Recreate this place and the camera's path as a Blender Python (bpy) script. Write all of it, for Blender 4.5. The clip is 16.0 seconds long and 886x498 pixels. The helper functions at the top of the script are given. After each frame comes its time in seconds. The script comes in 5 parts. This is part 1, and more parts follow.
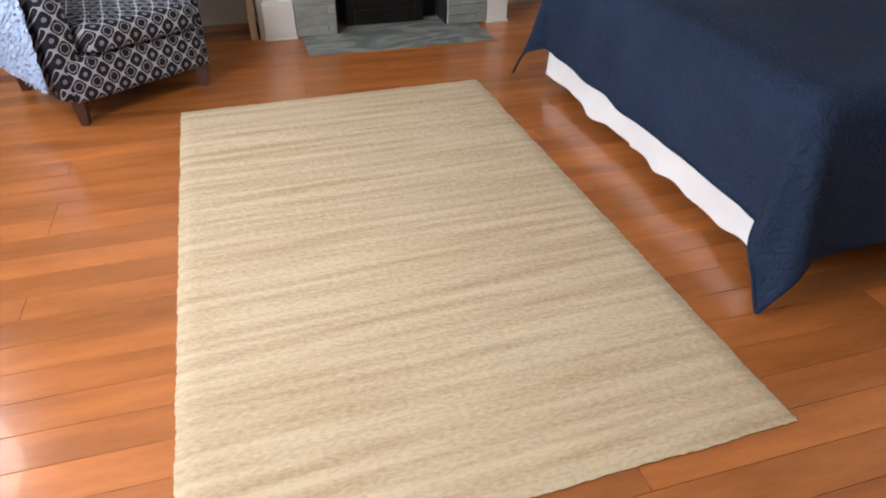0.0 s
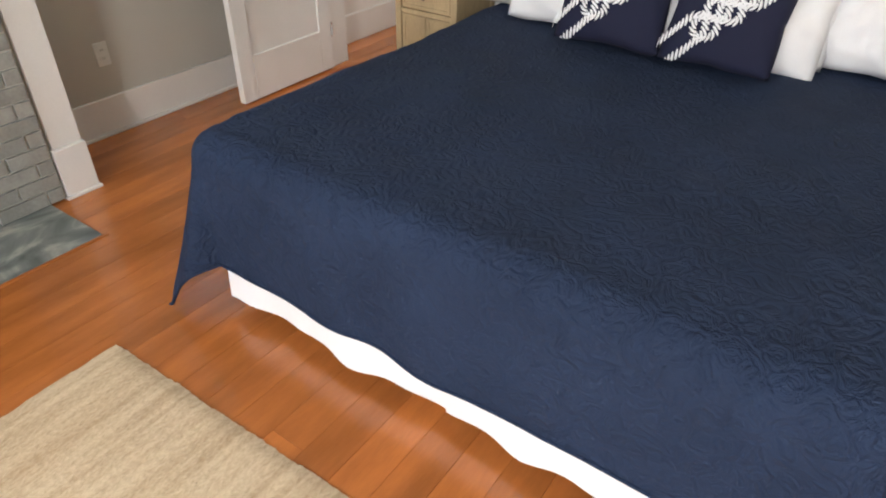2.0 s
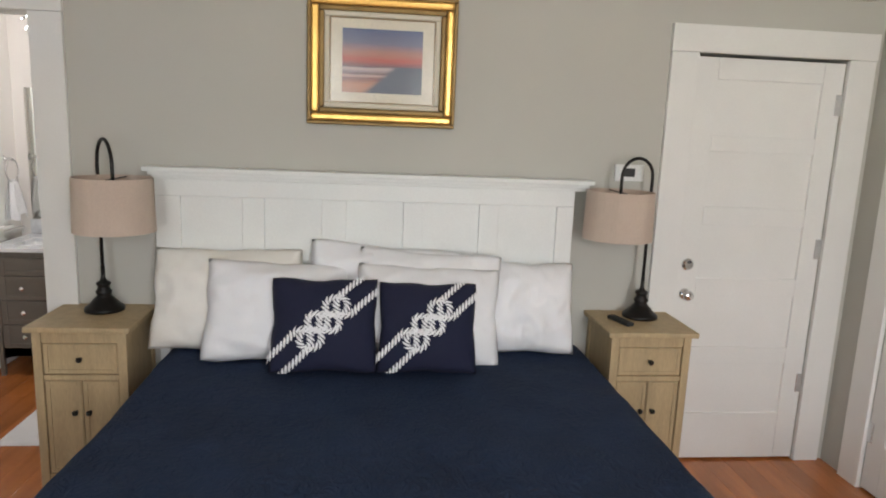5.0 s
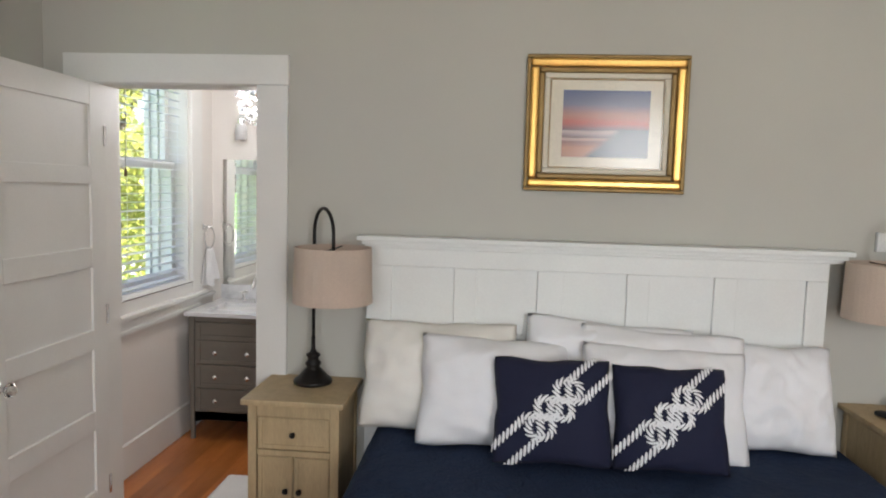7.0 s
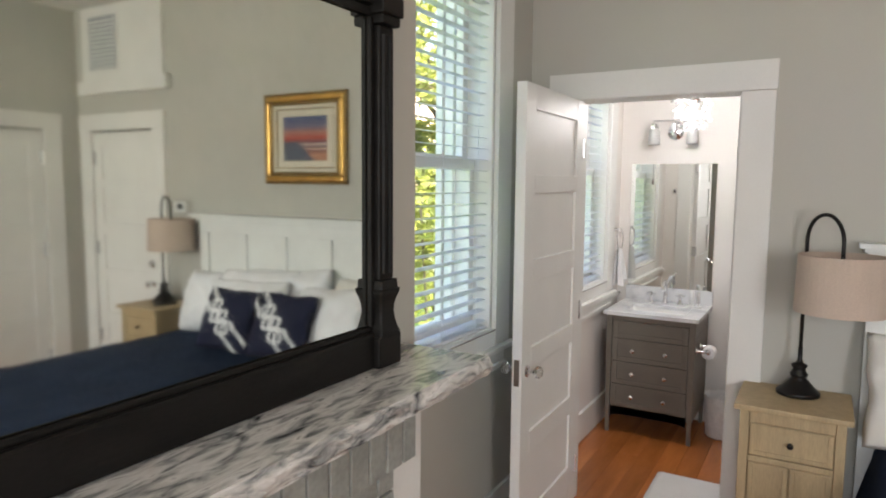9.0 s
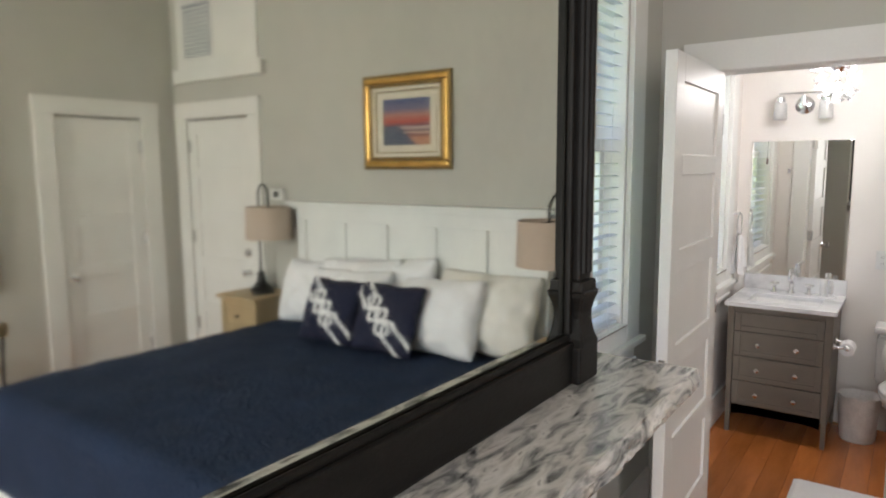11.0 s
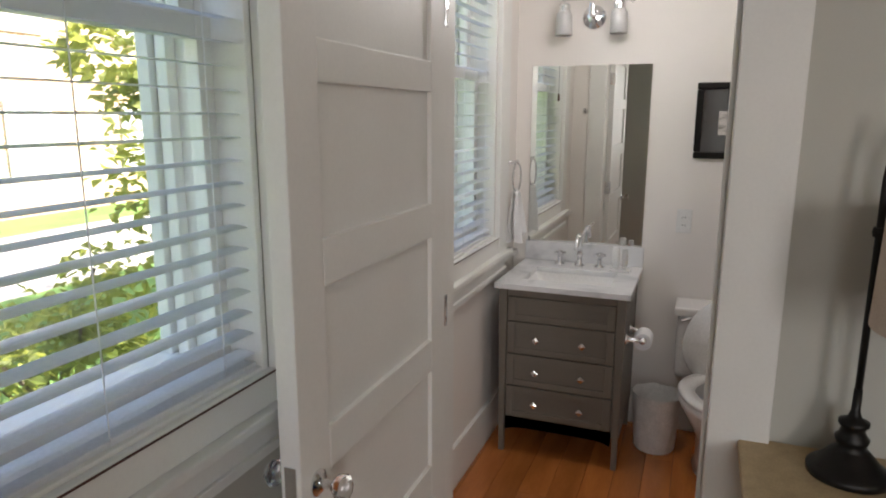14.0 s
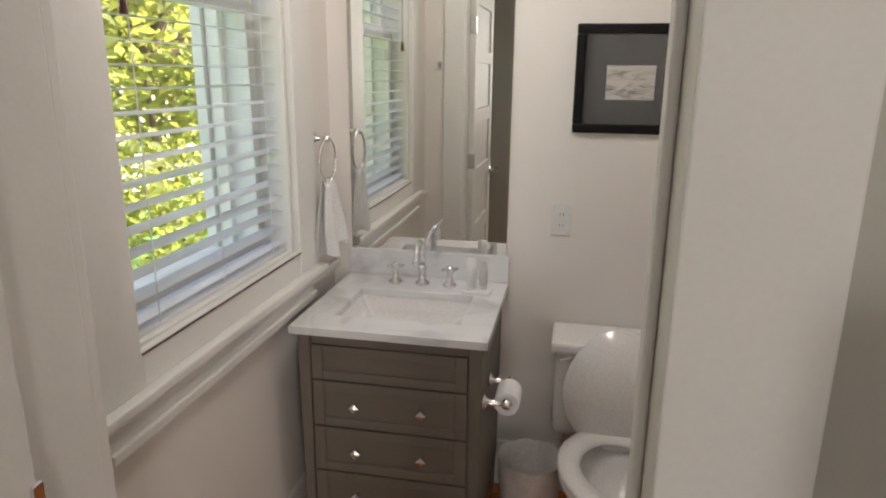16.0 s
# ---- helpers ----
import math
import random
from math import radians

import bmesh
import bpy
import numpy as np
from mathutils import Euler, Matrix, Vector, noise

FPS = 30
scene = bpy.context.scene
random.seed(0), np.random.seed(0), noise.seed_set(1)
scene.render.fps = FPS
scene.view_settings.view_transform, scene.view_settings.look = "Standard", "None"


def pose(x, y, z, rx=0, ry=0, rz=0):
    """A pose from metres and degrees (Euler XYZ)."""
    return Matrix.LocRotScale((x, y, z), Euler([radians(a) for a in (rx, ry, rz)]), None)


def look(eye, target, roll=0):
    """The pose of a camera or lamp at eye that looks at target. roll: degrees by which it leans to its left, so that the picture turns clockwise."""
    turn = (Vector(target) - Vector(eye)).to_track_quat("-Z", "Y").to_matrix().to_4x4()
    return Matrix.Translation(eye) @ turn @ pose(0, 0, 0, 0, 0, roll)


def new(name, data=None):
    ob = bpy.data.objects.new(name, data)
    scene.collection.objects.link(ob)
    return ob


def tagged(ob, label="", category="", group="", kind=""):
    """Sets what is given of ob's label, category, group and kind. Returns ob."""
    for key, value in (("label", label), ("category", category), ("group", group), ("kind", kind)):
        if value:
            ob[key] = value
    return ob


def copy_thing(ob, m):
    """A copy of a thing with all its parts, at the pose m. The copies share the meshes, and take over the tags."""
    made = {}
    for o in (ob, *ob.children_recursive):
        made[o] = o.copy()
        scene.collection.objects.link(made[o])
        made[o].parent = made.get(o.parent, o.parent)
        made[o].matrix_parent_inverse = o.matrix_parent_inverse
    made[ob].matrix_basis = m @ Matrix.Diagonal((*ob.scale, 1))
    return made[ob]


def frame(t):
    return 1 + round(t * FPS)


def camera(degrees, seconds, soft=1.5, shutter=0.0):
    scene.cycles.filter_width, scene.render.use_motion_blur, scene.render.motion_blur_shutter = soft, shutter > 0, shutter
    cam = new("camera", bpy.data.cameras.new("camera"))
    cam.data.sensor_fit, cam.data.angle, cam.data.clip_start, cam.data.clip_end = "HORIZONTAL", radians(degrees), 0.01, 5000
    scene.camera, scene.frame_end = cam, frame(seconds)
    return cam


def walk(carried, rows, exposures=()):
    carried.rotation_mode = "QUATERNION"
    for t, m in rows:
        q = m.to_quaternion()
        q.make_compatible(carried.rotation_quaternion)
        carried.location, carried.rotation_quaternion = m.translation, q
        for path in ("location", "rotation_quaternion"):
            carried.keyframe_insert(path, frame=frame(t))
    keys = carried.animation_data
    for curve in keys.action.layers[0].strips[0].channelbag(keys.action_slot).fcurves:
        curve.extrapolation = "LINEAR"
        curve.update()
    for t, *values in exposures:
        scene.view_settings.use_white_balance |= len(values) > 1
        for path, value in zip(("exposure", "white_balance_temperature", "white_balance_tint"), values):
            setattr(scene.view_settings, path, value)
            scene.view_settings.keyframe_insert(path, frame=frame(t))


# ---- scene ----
cam = camera(67.8, 16.0, soft=2.0)
PATH = [
    (0, (-0.069, -0.05, 1.409), (0.399, 1.504, 0.24), 0.5),
    (0.5, (0.066, 0.417, 1.39), (0.737, 1.865, 0.185), 1.1),
    (1, (0.242, 0.879, 1.404), (1.137, 2.197, 0.195), 1.2),
    (1.5, (0.372, 1.227, 1.458), (1.492, 2.367, 0.256), -0.7),
    (2, (0.458, 1.572, 1.528), (1.796, 2.498, 0.366), 0.8),
    (2.5, (0.471, 1.857, 1.562), (2.035, 2.513, 0.501), 1.9),
    (3, (0.436, 2.064, 1.621), (2.166, 2.44, 0.69), 2.5),
    (3.5, (0.351, 2.236, 1.614), (2.201, 2.349, 0.863), 2.9),
    (4, (0.338, 2.288, 1.623), (2.25, 2.196, 1.045), 2.7),
    (4.2, (0.336, 2.298, 1.635), (2.264, 2.14, 1.127), 2.5),
    (6.3, (0.526, 2.489, 1.667), (2.518, 2.42, 1.499), 1.9),
    (6.5, (0.547, 2.565, 1.664), (2.54, 2.555, 1.495), 1.8),
    (7, (0.611, 2.746, 1.653), (2.596, 2.908, 1.475), 1.6),
    (7.5, (0.629, 2.904, 1.655), (2.587, 3.267, 1.473), 1.4),
    (8, (0.482, 3.103, 1.663), (2.383, 3.693, 1.468), 1.0),
    (8.5, (0.323, 3.331, 1.668), (2.15, 4.121, 1.468), 0.8),
    (9, (0.268, 3.466, 1.674), (1.993, 4.46, 1.476), 0.5),
    (9.5, (0.238, 3.565, 1.683), (1.86, 4.719, 1.493), -0.0),
    (9.7, (0.218, 3.608, 1.681), (1.806, 4.808, 1.493), -0.1),
    (11.8, (0.592, 3.827, 1.66), (2.232, 4.937, 1.385), -0.3),
    (12, (0.717, 3.785, 1.623), (2.368, 4.879, 1.349), -0.1),
    (12.5, (0.939, 3.849, 1.64), (2.66, 4.82, 1.333), -0.0),
    (13, (1.19, 3.816, 1.625), (2.969, 4.686, 1.286), 0.4),
    (13.5, (1.475, 3.86, 1.615), (3.29, 4.616, 1.249), 0.2),
    (14, (1.787, 3.865, 1.581), (3.614, 4.578, 1.185), 0.1),
    (14.5, (2.09, 3.903, 1.577), (3.93, 4.549, 1.132), 0.2),
    (15, (2.384, 3.931, 1.6), (4.238, 4.509, 1.12), 0.2),
    (15.5, (2.624, 3.941, 1.595), (4.495, 4.436, 1.09), 0.4),
    (16, (2.86, 3.896, 1.573), (4.756, 4.269, 1.059), 0.6),
]
EXPOSURES = [(0, 2.6, 6150, 10), (1.5, 2.95, 6550, 10), (3, 3.05, 6550, 10), (4, 2.65, 6500, 10), (6.5, 2.45, 6300, 10), (8, 2.4, 6350, 10), (9.5, 2.65, 6400, 11), (12.5, 2.6, 6350, 11), (13.5, 2.35, 6250, 11), (14.5, 1.8, 6900, 12), (15.2, 2.0, 7000, 12), (16, 2.15, 6850, 12)]
walk(cam, [(t, look(eye, target, roll)) for t, eye, target, roll in PATH], EXPOSURES)
SKY, SUN, WEST, BATH = 0.15, 5.0, 11.5, 6.0

# ---- world and light ----
world = bpy.data.worlds.new("sky")
scene.world = world
world.use_nodes = True
wn = world.node_tree
sky = wn.nodes.new("ShaderNodeTexSky")
sky.sky_type, sky.sun_disc = "NISHITA", False
sky.sun_elevation, sky.sun_rotation = radians(43), radians(146)
sky.dust_density, sky.ozone_density = 4.0, 0.4
wn.links.new(sky.outputs[0], wn.nodes["Background"].inputs[0])
wn.nodes["Background"].inputs[1].default_value = SKY


def lamp(name, kind, strength, m, colour=(1, 1, 1)):
    data = bpy.data.lights.new(name, kind)
    data.energy, data.color = strength, colour
    ob = new(name, data)
    ob.matrix_world = m
    return ob


sun = lamp("sun", "SUN", SUN, look((6, -9, 10), (0, 0, 0)), (1, 0.95, 0.87))
sun.data.angle = radians(0.6)
for wy, power in ((1.05, WEST * 1.35), (3.2, WEST * 0.6)):
    day = lamp("window_daylight", "AREA", power, look((-2.12, wy, 1.8), (3, wy, 1.5)), (1.0, 0.98, 0.955))
    day.data.shape, day.data.size, day.data.size_y = "RECTANGLE", 0.9, 1.6


glow = lamp("chandelier_light", "POINT", BATH, pose(4.42, 4.165, 2.16), (1.0, 0.96, 0.94))
glow.data.shadow_soft_size = 0.15


# ---- materials ----
def mat(name, colour, rough=0.6, metal=0.0, vary=0.12, scale=6.0, grain=0.06, grain_scale=120.0, bump=0.08, stretch=(1, 1, 1), coat=0.0, obj_random=0.0, sheen=0.0):
    """Principled surface with stains at one scale, grain at another, and fine relief."""
    m = bpy.data.materials.new(name)
    m.use_nodes = True
    nt = m.node_tree
    b = nt.nodes["Principled BSDF"]
    b.inputs["Roughness"].default_value, b.inputs["Metallic"].default_value = rough, metal
    b.inputs["Coat Weight"].default_value = coat
    b.inputs["Sheen Weight"].default_value = sheen
    co = nt.nodes.new("ShaderNodeTexCoord")
    mp = nt.nodes.new("ShaderNodeMapping")
    mp.inputs["Scale"].default_value = stretch
    nt.links.new(co.outputs["Object"], mp.inputs[0])
    n1, n2 = nt.nodes.new("ShaderNodeTexNoise"), nt.nodes.new("ShaderNodeTexNoise")
    n1.inputs["Scale"].default_value, n1.inputs["Detail"].default_value = scale, 4
    n2.inputs["Scale"].default_value, n2.inputs["Detail"].default_value = grain_scale, 3
    for n in (n1, n2):
        nt.links.new(mp.outputs[0], n.inputs["Vector"])
    val = None
    for n, amount in ((n1, vary), (n2, grain)):
        r = nt.nodes.new("ShaderNodeMapRange")
        r.inputs["From Min"].default_value, r.inputs["From Max"].default_value = 0.3, 0.7
        r.inputs["To Min"].default_value, r.inputs["To Max"].default_value = 1 - amount, 1 + amount
        nt.links.new(n.outputs["Fac"], r.inputs[0])
        if val is None:
            val = r.outputs[0]
        else:
            mul = nt.nodes.new("ShaderNodeMath")
            mul.operation = "MULTIPLY"
            nt.links.new(val, mul.inputs[0])
            nt.links.new(r.outputs[0], mul.inputs[1])
            val = mul.outputs[0]
    if obj_random:
        info = nt.nodes.new("ShaderNodeObjectInfo")
        r = nt.nodes.new("ShaderNodeMapRange")
        r.inputs["To Min"].default_value, r.inputs["To Max"].default_value = 1 - obj_random, 1 + obj_random
        nt.links.new(info.outputs["Random"], r.inputs[0])
        mul = nt.nodes.new("ShaderNodeMath")
        mul.operation = "MULTIPLY"
        nt.links.new(val, mul.inputs[0])
        nt.links.new(r.outputs[0], mul.inputs[1])
        val = mul.outputs[0]
        add = nt.nodes.new("ShaderNodeVectorMath")
        add.operation = "ADD"
        nt.links.new(mp.outputs[0], add.inputs[0])
        sc = nt.nodes.new("ShaderNodeVectorMath")
        sc.operation = "SCALE"
        sc.inputs[0].default_value = (37, 53, 71)
        nt.links.new(info.outputs["Random"], sc.inputs["Scale"])
        nt.links.new(sc.outputs[0], add.inputs[1])
        for n in (n1, n2):
            nt.links.new(add.outputs[0], n.inputs["Vector"])
    vm = nt.nodes.new("ShaderNodeVectorMath")
    vm.operation = "SCALE"
    vm.inputs[0].default_value = colour
    nt.links.new(val, vm.inputs["Scale"])
    nt.links.new(vm.outputs[0], b.inputs["Base Color"])
    if bump:
        bp = nt.nodes.new("ShaderNodeBump")
        bp.inputs["Strength"].default_value, bp.inputs["Distance"].default_value = bump, 0.004
        nt.links.new(n2.outputs["Fac"], bp.inputs["Height"])
        nt.links.new(bp.outputs[0], b.inputs["Normal"])
    return m


def ramp_mat(name, stops, rough, scale, stretch, distortion=2.0, detail=8, metal=0.0, coat=0.0):
    """Veined stone: a distorted noise through a colour ramp."""
    m = mat(name, (0.5, 0.5, 0.5), rough, metal, coat=coat)
    nt = m.node_tree
    co = nt.nodes.new("ShaderNodeTexCoord")
    mp = nt.nodes.new("ShaderNodeMapping")
    mp.inputs["Scale"].default_value = stretch
    nt.links.new(co.outputs["Object"], mp.inputs[0])
    n = nt.nodes.new("ShaderNodeTexNoise")
    n.inputs["Scale"].default_value, n.inputs["Detail"].default_value, n.inputs["Distortion"].default_value = scale, detail, distortion
    nt.links.new(mp.outputs[0], n.inputs["Vector"])
    r = nt.nodes.new("ShaderNodeValToRGB")
    for i, (p, c) in enumerate(stops):
        e = r.color_ramp.elements[i] if i < 2 else r.color_ramp.elements.new(p)
        e.position, e.color = p, (*c, 1)
    nt.links.new(n.outputs["Fac"], r.inputs[0])
    nt.links.new(r.outputs[0], nt.nodes["Principled BSDF"].inputs["Base Color"])
    return m


WALL = mat("wall_paint_grey", (0.51, 0.497, 0.45), 0.75, vary=0.03, scale=1.5, grain=0.015, grain_scale=300, bump=0.05)
BATHWALL = mat("wall_paint_pale", (0.80, 0.76, 0.72), 0.7, vary=0.02, scale=1.5, grain=0.01, grain_scale=300, bump=0.05)
WHITE = mat("trim_white", (0.78, 0.77, 0.74), 0.46, vary=0.03, scale=3, grain=0.015, bump=0.03)
CEIL = mat("ceiling_white", (0.8, 0.79, 0.75), 0.85, vary=0.02, scale=2, grain=0.02)
PLANK = mat("pine_floor", (0.46, 0.152, 0.038), 0.24, vary=0.24, scale=2.2, grain=0.05, grain_scale=34, bump=0.04, stretch=(0.8, 4.5, 4.5), coat=0.35, obj_random=0.13)
SUBFLOOR = mat("floor_gap", (0.05, 0.02, 0.008), 0.6)
RUG = mat("jute", (0.55, 0.41, 0.235), 0.95, vary=0.1, scale=3, grain=0.12, grain_scale=60, bump=0.5)
NAVY = mat("quilt_navy", (0.0195, 0.033, 0.071), 0.85, vary=0.12, scale=4, grain=0.08, grain_scale=200, bump=0.3)
NAVYP = mat("cushion_navy", (0.007, 0.009, 0.034), 0.85, vary=0.06, scale=6, grain=0.08, grain_scale=400, bump=0.25)
LINEN = mat("white_linen", (0.87, 0.865, 0.88), 0.9, vary=0.03, scale=5, grain=0.02, grain_scale=300, bump=0.15)
CREAM = mat("cream_linen", (0.84, 0.81, 0.75), 0.9, vary=0.03, scale=5, grain=0.02, grain_scale=300, bump=0.15)
HBWHITE = mat("headboard_white", (0.78, 0.79, 0.77), 0.45, vary=0.03, scale=4, grain=0.02)
OAK = mat("pale_oak", (0.46, 0.345, 0.195), 0.55, vary=0.1, scale=4, grain=0.1, grain_scale=45, bump=0.1, stretch=(6, 6, 0.7))
BLACKM = mat("black_iron", (0.018, 0.016, 0.015), 0.4, 0.6, vary=0.2, scale=12)
BLACKW = mat("ebonised_wood", (0.007, 0.006, 0.0052), 0.52, vary=0.3, scale=8, grain=0.2, grain_scale=60, bump=0.15, stretch=(1, 1, 3))
BLACKW.node_tree.nodes["Principled BSDF"].inputs["Specular IOR Level"].default_value = 0.22
SHADE = mat("linen_shade", (0.55, 0.44, 0.36), 0.9, vary=0.04, scale=6, grain=0.07, grain_scale=250, bump=0.3)
BRICKM = mat("painted_brick", (0.30, 0.305, 0.28), 0.6, vary=0.16, scale=9, grain=0.1, grain_scale=70, bump=0.35, obj_random=0.1)
MORTAR = mat("mortar", (0.5, 0.49, 0.46), 0.9, vary=0.1, scale=20, grain=0.1)
SLATE = ramp_mat("slate_hearth", [(0.3, (0.09, 0.105, 0.10)), (0.5, (0.2, 0.225, 0.215)), (0.62, (0.42, 0.43, 0.39)), (0.75, (0.16, 0.18, 0.175))], 0.35, 2.2, (1, 2.2, 1))
GRANITE = ramp_mat("granite_mantel", [(0.32, (0.06, 0.06, 0.062)), (0.41, (0.26, 0.26, 0.255)), (0.52, (0.54, 0.52, 0.49)), (0.64, (0.7, 0.68, 0.65)), (0.74, (0.24, 0.23, 0.22))], 0.14, 15, (0.8, 2.6, 2.6), 1.0)
MARBLE = ramp_mat("white_marble", [(0.3, (0.5, 0.5, 0.52)), (0.48, (0.74, 0.74, 0.75)), (0.7, (0.8, 0.8, 0.8))], 0.15, 4, (1, 1, 1), 1.5)
SOOT = mat("soot", (0.012, 0.012, 0.012), 0.9)
GOLD = mat("gilt", (0.72, 0.44, 0.13), 0.3, 0.85, vary=0.2, scale=10, grain=0.1)
GOLDD = mat("gilt_dark", (0.22, 0.14, 0.05), 0.45, 0.6, vary=0.2, scale=10)
MATB = mat("mat_board", (0.72, 0.66, 0.54), 0.8, vary=0.02)
CHROME = mat("chrome", (0.75, 0.75, 0.76), 0.1, 1.0, vary=0.02, bump=0)
PORC = mat("porcelain", (0.82, 0.81, 0.8), 0.12, vary=0.01, bump=0, coat=0.3)
TAUPE = mat("vanity_taupe", (0.155, 0.135, 0.11), 0.45, vary=0.06, scale=5, grain=0.04)
PLASTIC = mat("white_plastic", (0.75, 0.75, 0.73), 0.4, vary=0.02)
BAG = mat("bin_liner", (0.78, 0.76, 0.74), 0.35, vary=0.1, scale=15, bump=0.3)
DARK = mat("dark_slot", (0.02, 0.02, 0.02), 0.6)
LEGW = mat("dark_wood", (0.07, 0.022, 0.012), 0.35, vary=0.2, grain=0.15, grain_scale=40, stretch=(6, 6, 1))
THROW = mat("blue_throw", (0.38, 0.47, 0.66), 0.95, vary=0.15, scale=30, grain=0.15, bump=0.5)
SLATM = mat("blind_slat", (0.82, 0.83, 0.85), 0.4, vary=0.01, bump=0.02)
st_nt = SLATM.node_tree
s_tr, s_mx = st_nt.nodes.new("ShaderNodeBsdfTranslucent"), st_nt.nodes.new("ShaderNodeMixShader")
s_tr.inputs[0].default_value, s_mx.inputs[0].default_value = (0.85, 0.85, 0.85, 1), 0.3
st_nt.links.new(st_nt.nodes["Principled BSDF"].outputs[0], s_mx.inputs[1])
st_nt.links.new(s_tr.outputs[0], s_mx.inputs[2])
st_nt.links.new(s_mx.outputs[0], st_nt.nodes["Material Output"].inputs[0])
CERAMICW = mat("towel_white", (0.76, 0.75, 0.75), 0.95, vary=0.04, grain=0.08, grain_scale=200, bump=0.5)
LAWN = mat("lawn", (0.10, 0.2, 0.035), 0.9, vary=0.3, scale=0.8, grain=0.3, grain_scale=20)
ROADM = mat("concrete_street", (0.4, 0.39, 0.37), 0.9, vary=0.15, scale=1, grain=0.2)
LEAF = mat("leaf", (0.15, 0.18, 0.05), 0.5, vary=0.4, scale=0.9, grain=0.3, grain_scale=9)
lt = LEAF.node_tree
ltr, lmx = lt.nodes.new("ShaderNodeBsdfTranslucent"), lt.nodes.new("ShaderNodeMixShader")
ltr.inputs[0].default_value, lmx.inputs[0].default_value = (0.44, 0.47, 0.1, 1), 0.5
lt.links.new(lt.nodes["Principled BSDF"].outputs[0], lmx.inputs[1])
lt.links.new(ltr.outputs[0], lmx.inputs[2])
lt.links.new(lmx.outputs[0], lt.nodes["Material Output"].inputs[0])
BARK = mat("bark", (0.1, 0.075, 0.05), 0.9, vary=0.3, grain=0.3, grain_scale=30, bump=0.6, stretch=(3, 3, 0.6))
TANBRICK = mat("tan_brick", (0.40, 0.27, 0.16), 0.85, vary=0.12, scale=3, grain=0.1, obj_random=0.15)
tb = TANBRICK.node_tree
tco, tmap, tbr = tb.nodes.new("ShaderNodeTexCoord"), tb.nodes.new("ShaderNodeMapping"), tb.nodes.new("ShaderNodeTexBrick")
tmap.inputs["Rotation"].default_value = (radians(-90), 0, 0)
for key, val in (("Scale", 1.0), ("Brick Width", 0.215), ("Row Height", 0.075), ("Mortar Size", 0.011), ("Mortar Smooth", 0.1)):
    tbr.inputs[key].default_value = val
tbr.inputs["Color1"].default_value, tbr.inputs["Color2"].default_value, tbr.inputs["Mortar"].default_value = (0.36, 0.22, 0.12, 1), (0.46, 0.32, 0.2, 1), (0.55, 0.5, 0.43, 1)
tb.links.new(tco.outputs["Object"], tmap.inputs[0])
tb.links.new(tmap.outputs[0], tbr.inputs["Vector"])
tb.links.new(tbr.outputs["Color"], tb.nodes["Principled BSDF"].inputs["Base Color"])
HPANE = mat("house_pane_blind", (0.4, 0.42, 0.44), 0.1, vary=0.1)
ROOFM = mat("shingle", (0.1, 0.095, 0.09), 0.9, vary=0.2, scale=3)


def glass_mat():
    m = bpy.data.materials.new("window_glass")
    m.use_nodes = True
    nt = m.node_tree
    out = nt.nodes["Material Output"]
    tr, gl, mx = nt.nodes.new("ShaderNodeBsdfTransparent"), nt.nodes.new("ShaderNodeBsdfGlossy"), nt.nodes.new("ShaderNodeMixShader")
    gl.inputs["Roughness"].default_value = 0.02
    mx.inputs[0].default_value = 0.07
    nt.links.new(tr.outputs[0], mx.inputs[1])
    nt.links.new(gl.outputs[0], mx.inputs[2])
    nt.links.new(mx.outputs[0], out.inputs[0])
    return m


GLASS = glass_mat()
PICGLASS = GLASS.copy()
PICGLASS.name = "picture_glass"
PICGLASS.node_tree.nodes["Glossy BSDF"].inputs["Roughness"].default_value = 0.2
PICGLASS.node_tree.nodes["Mix Shader"].inputs[0].default_value = 0.028
CRYSTAL = bpy.data.materials.new("crystal")
CRYSTAL.use_nodes = True
cb = CRYSTAL.node_tree.nodes["Principled BSDF"]
cb.inputs["Transmission Weight"].default_value, cb.inputs["Roughness"].default_value, cb.inputs["IOR"].default_value = 1, 0.03, 1.5
FROST = mat("frosted_glass", (0.8, 0.79, 0.78), 0.25, vary=0.01, bump=0)
FROST.node_tree.nodes["Principled BSDF"].inputs["Transmission Weight"].default_value = 0.35
MIRROR = mat("mirror_silver", (0.86, 0.87, 0.84), 0.015, 1.0, vary=0.01, grain=0, bump=0)
AGED = mat("aged_mirror", (0.80, 0.83, 0.76), 0.035, 1.0, vary=0.06, scale=3, grain=0.02, grain_scale=30, bump=0)


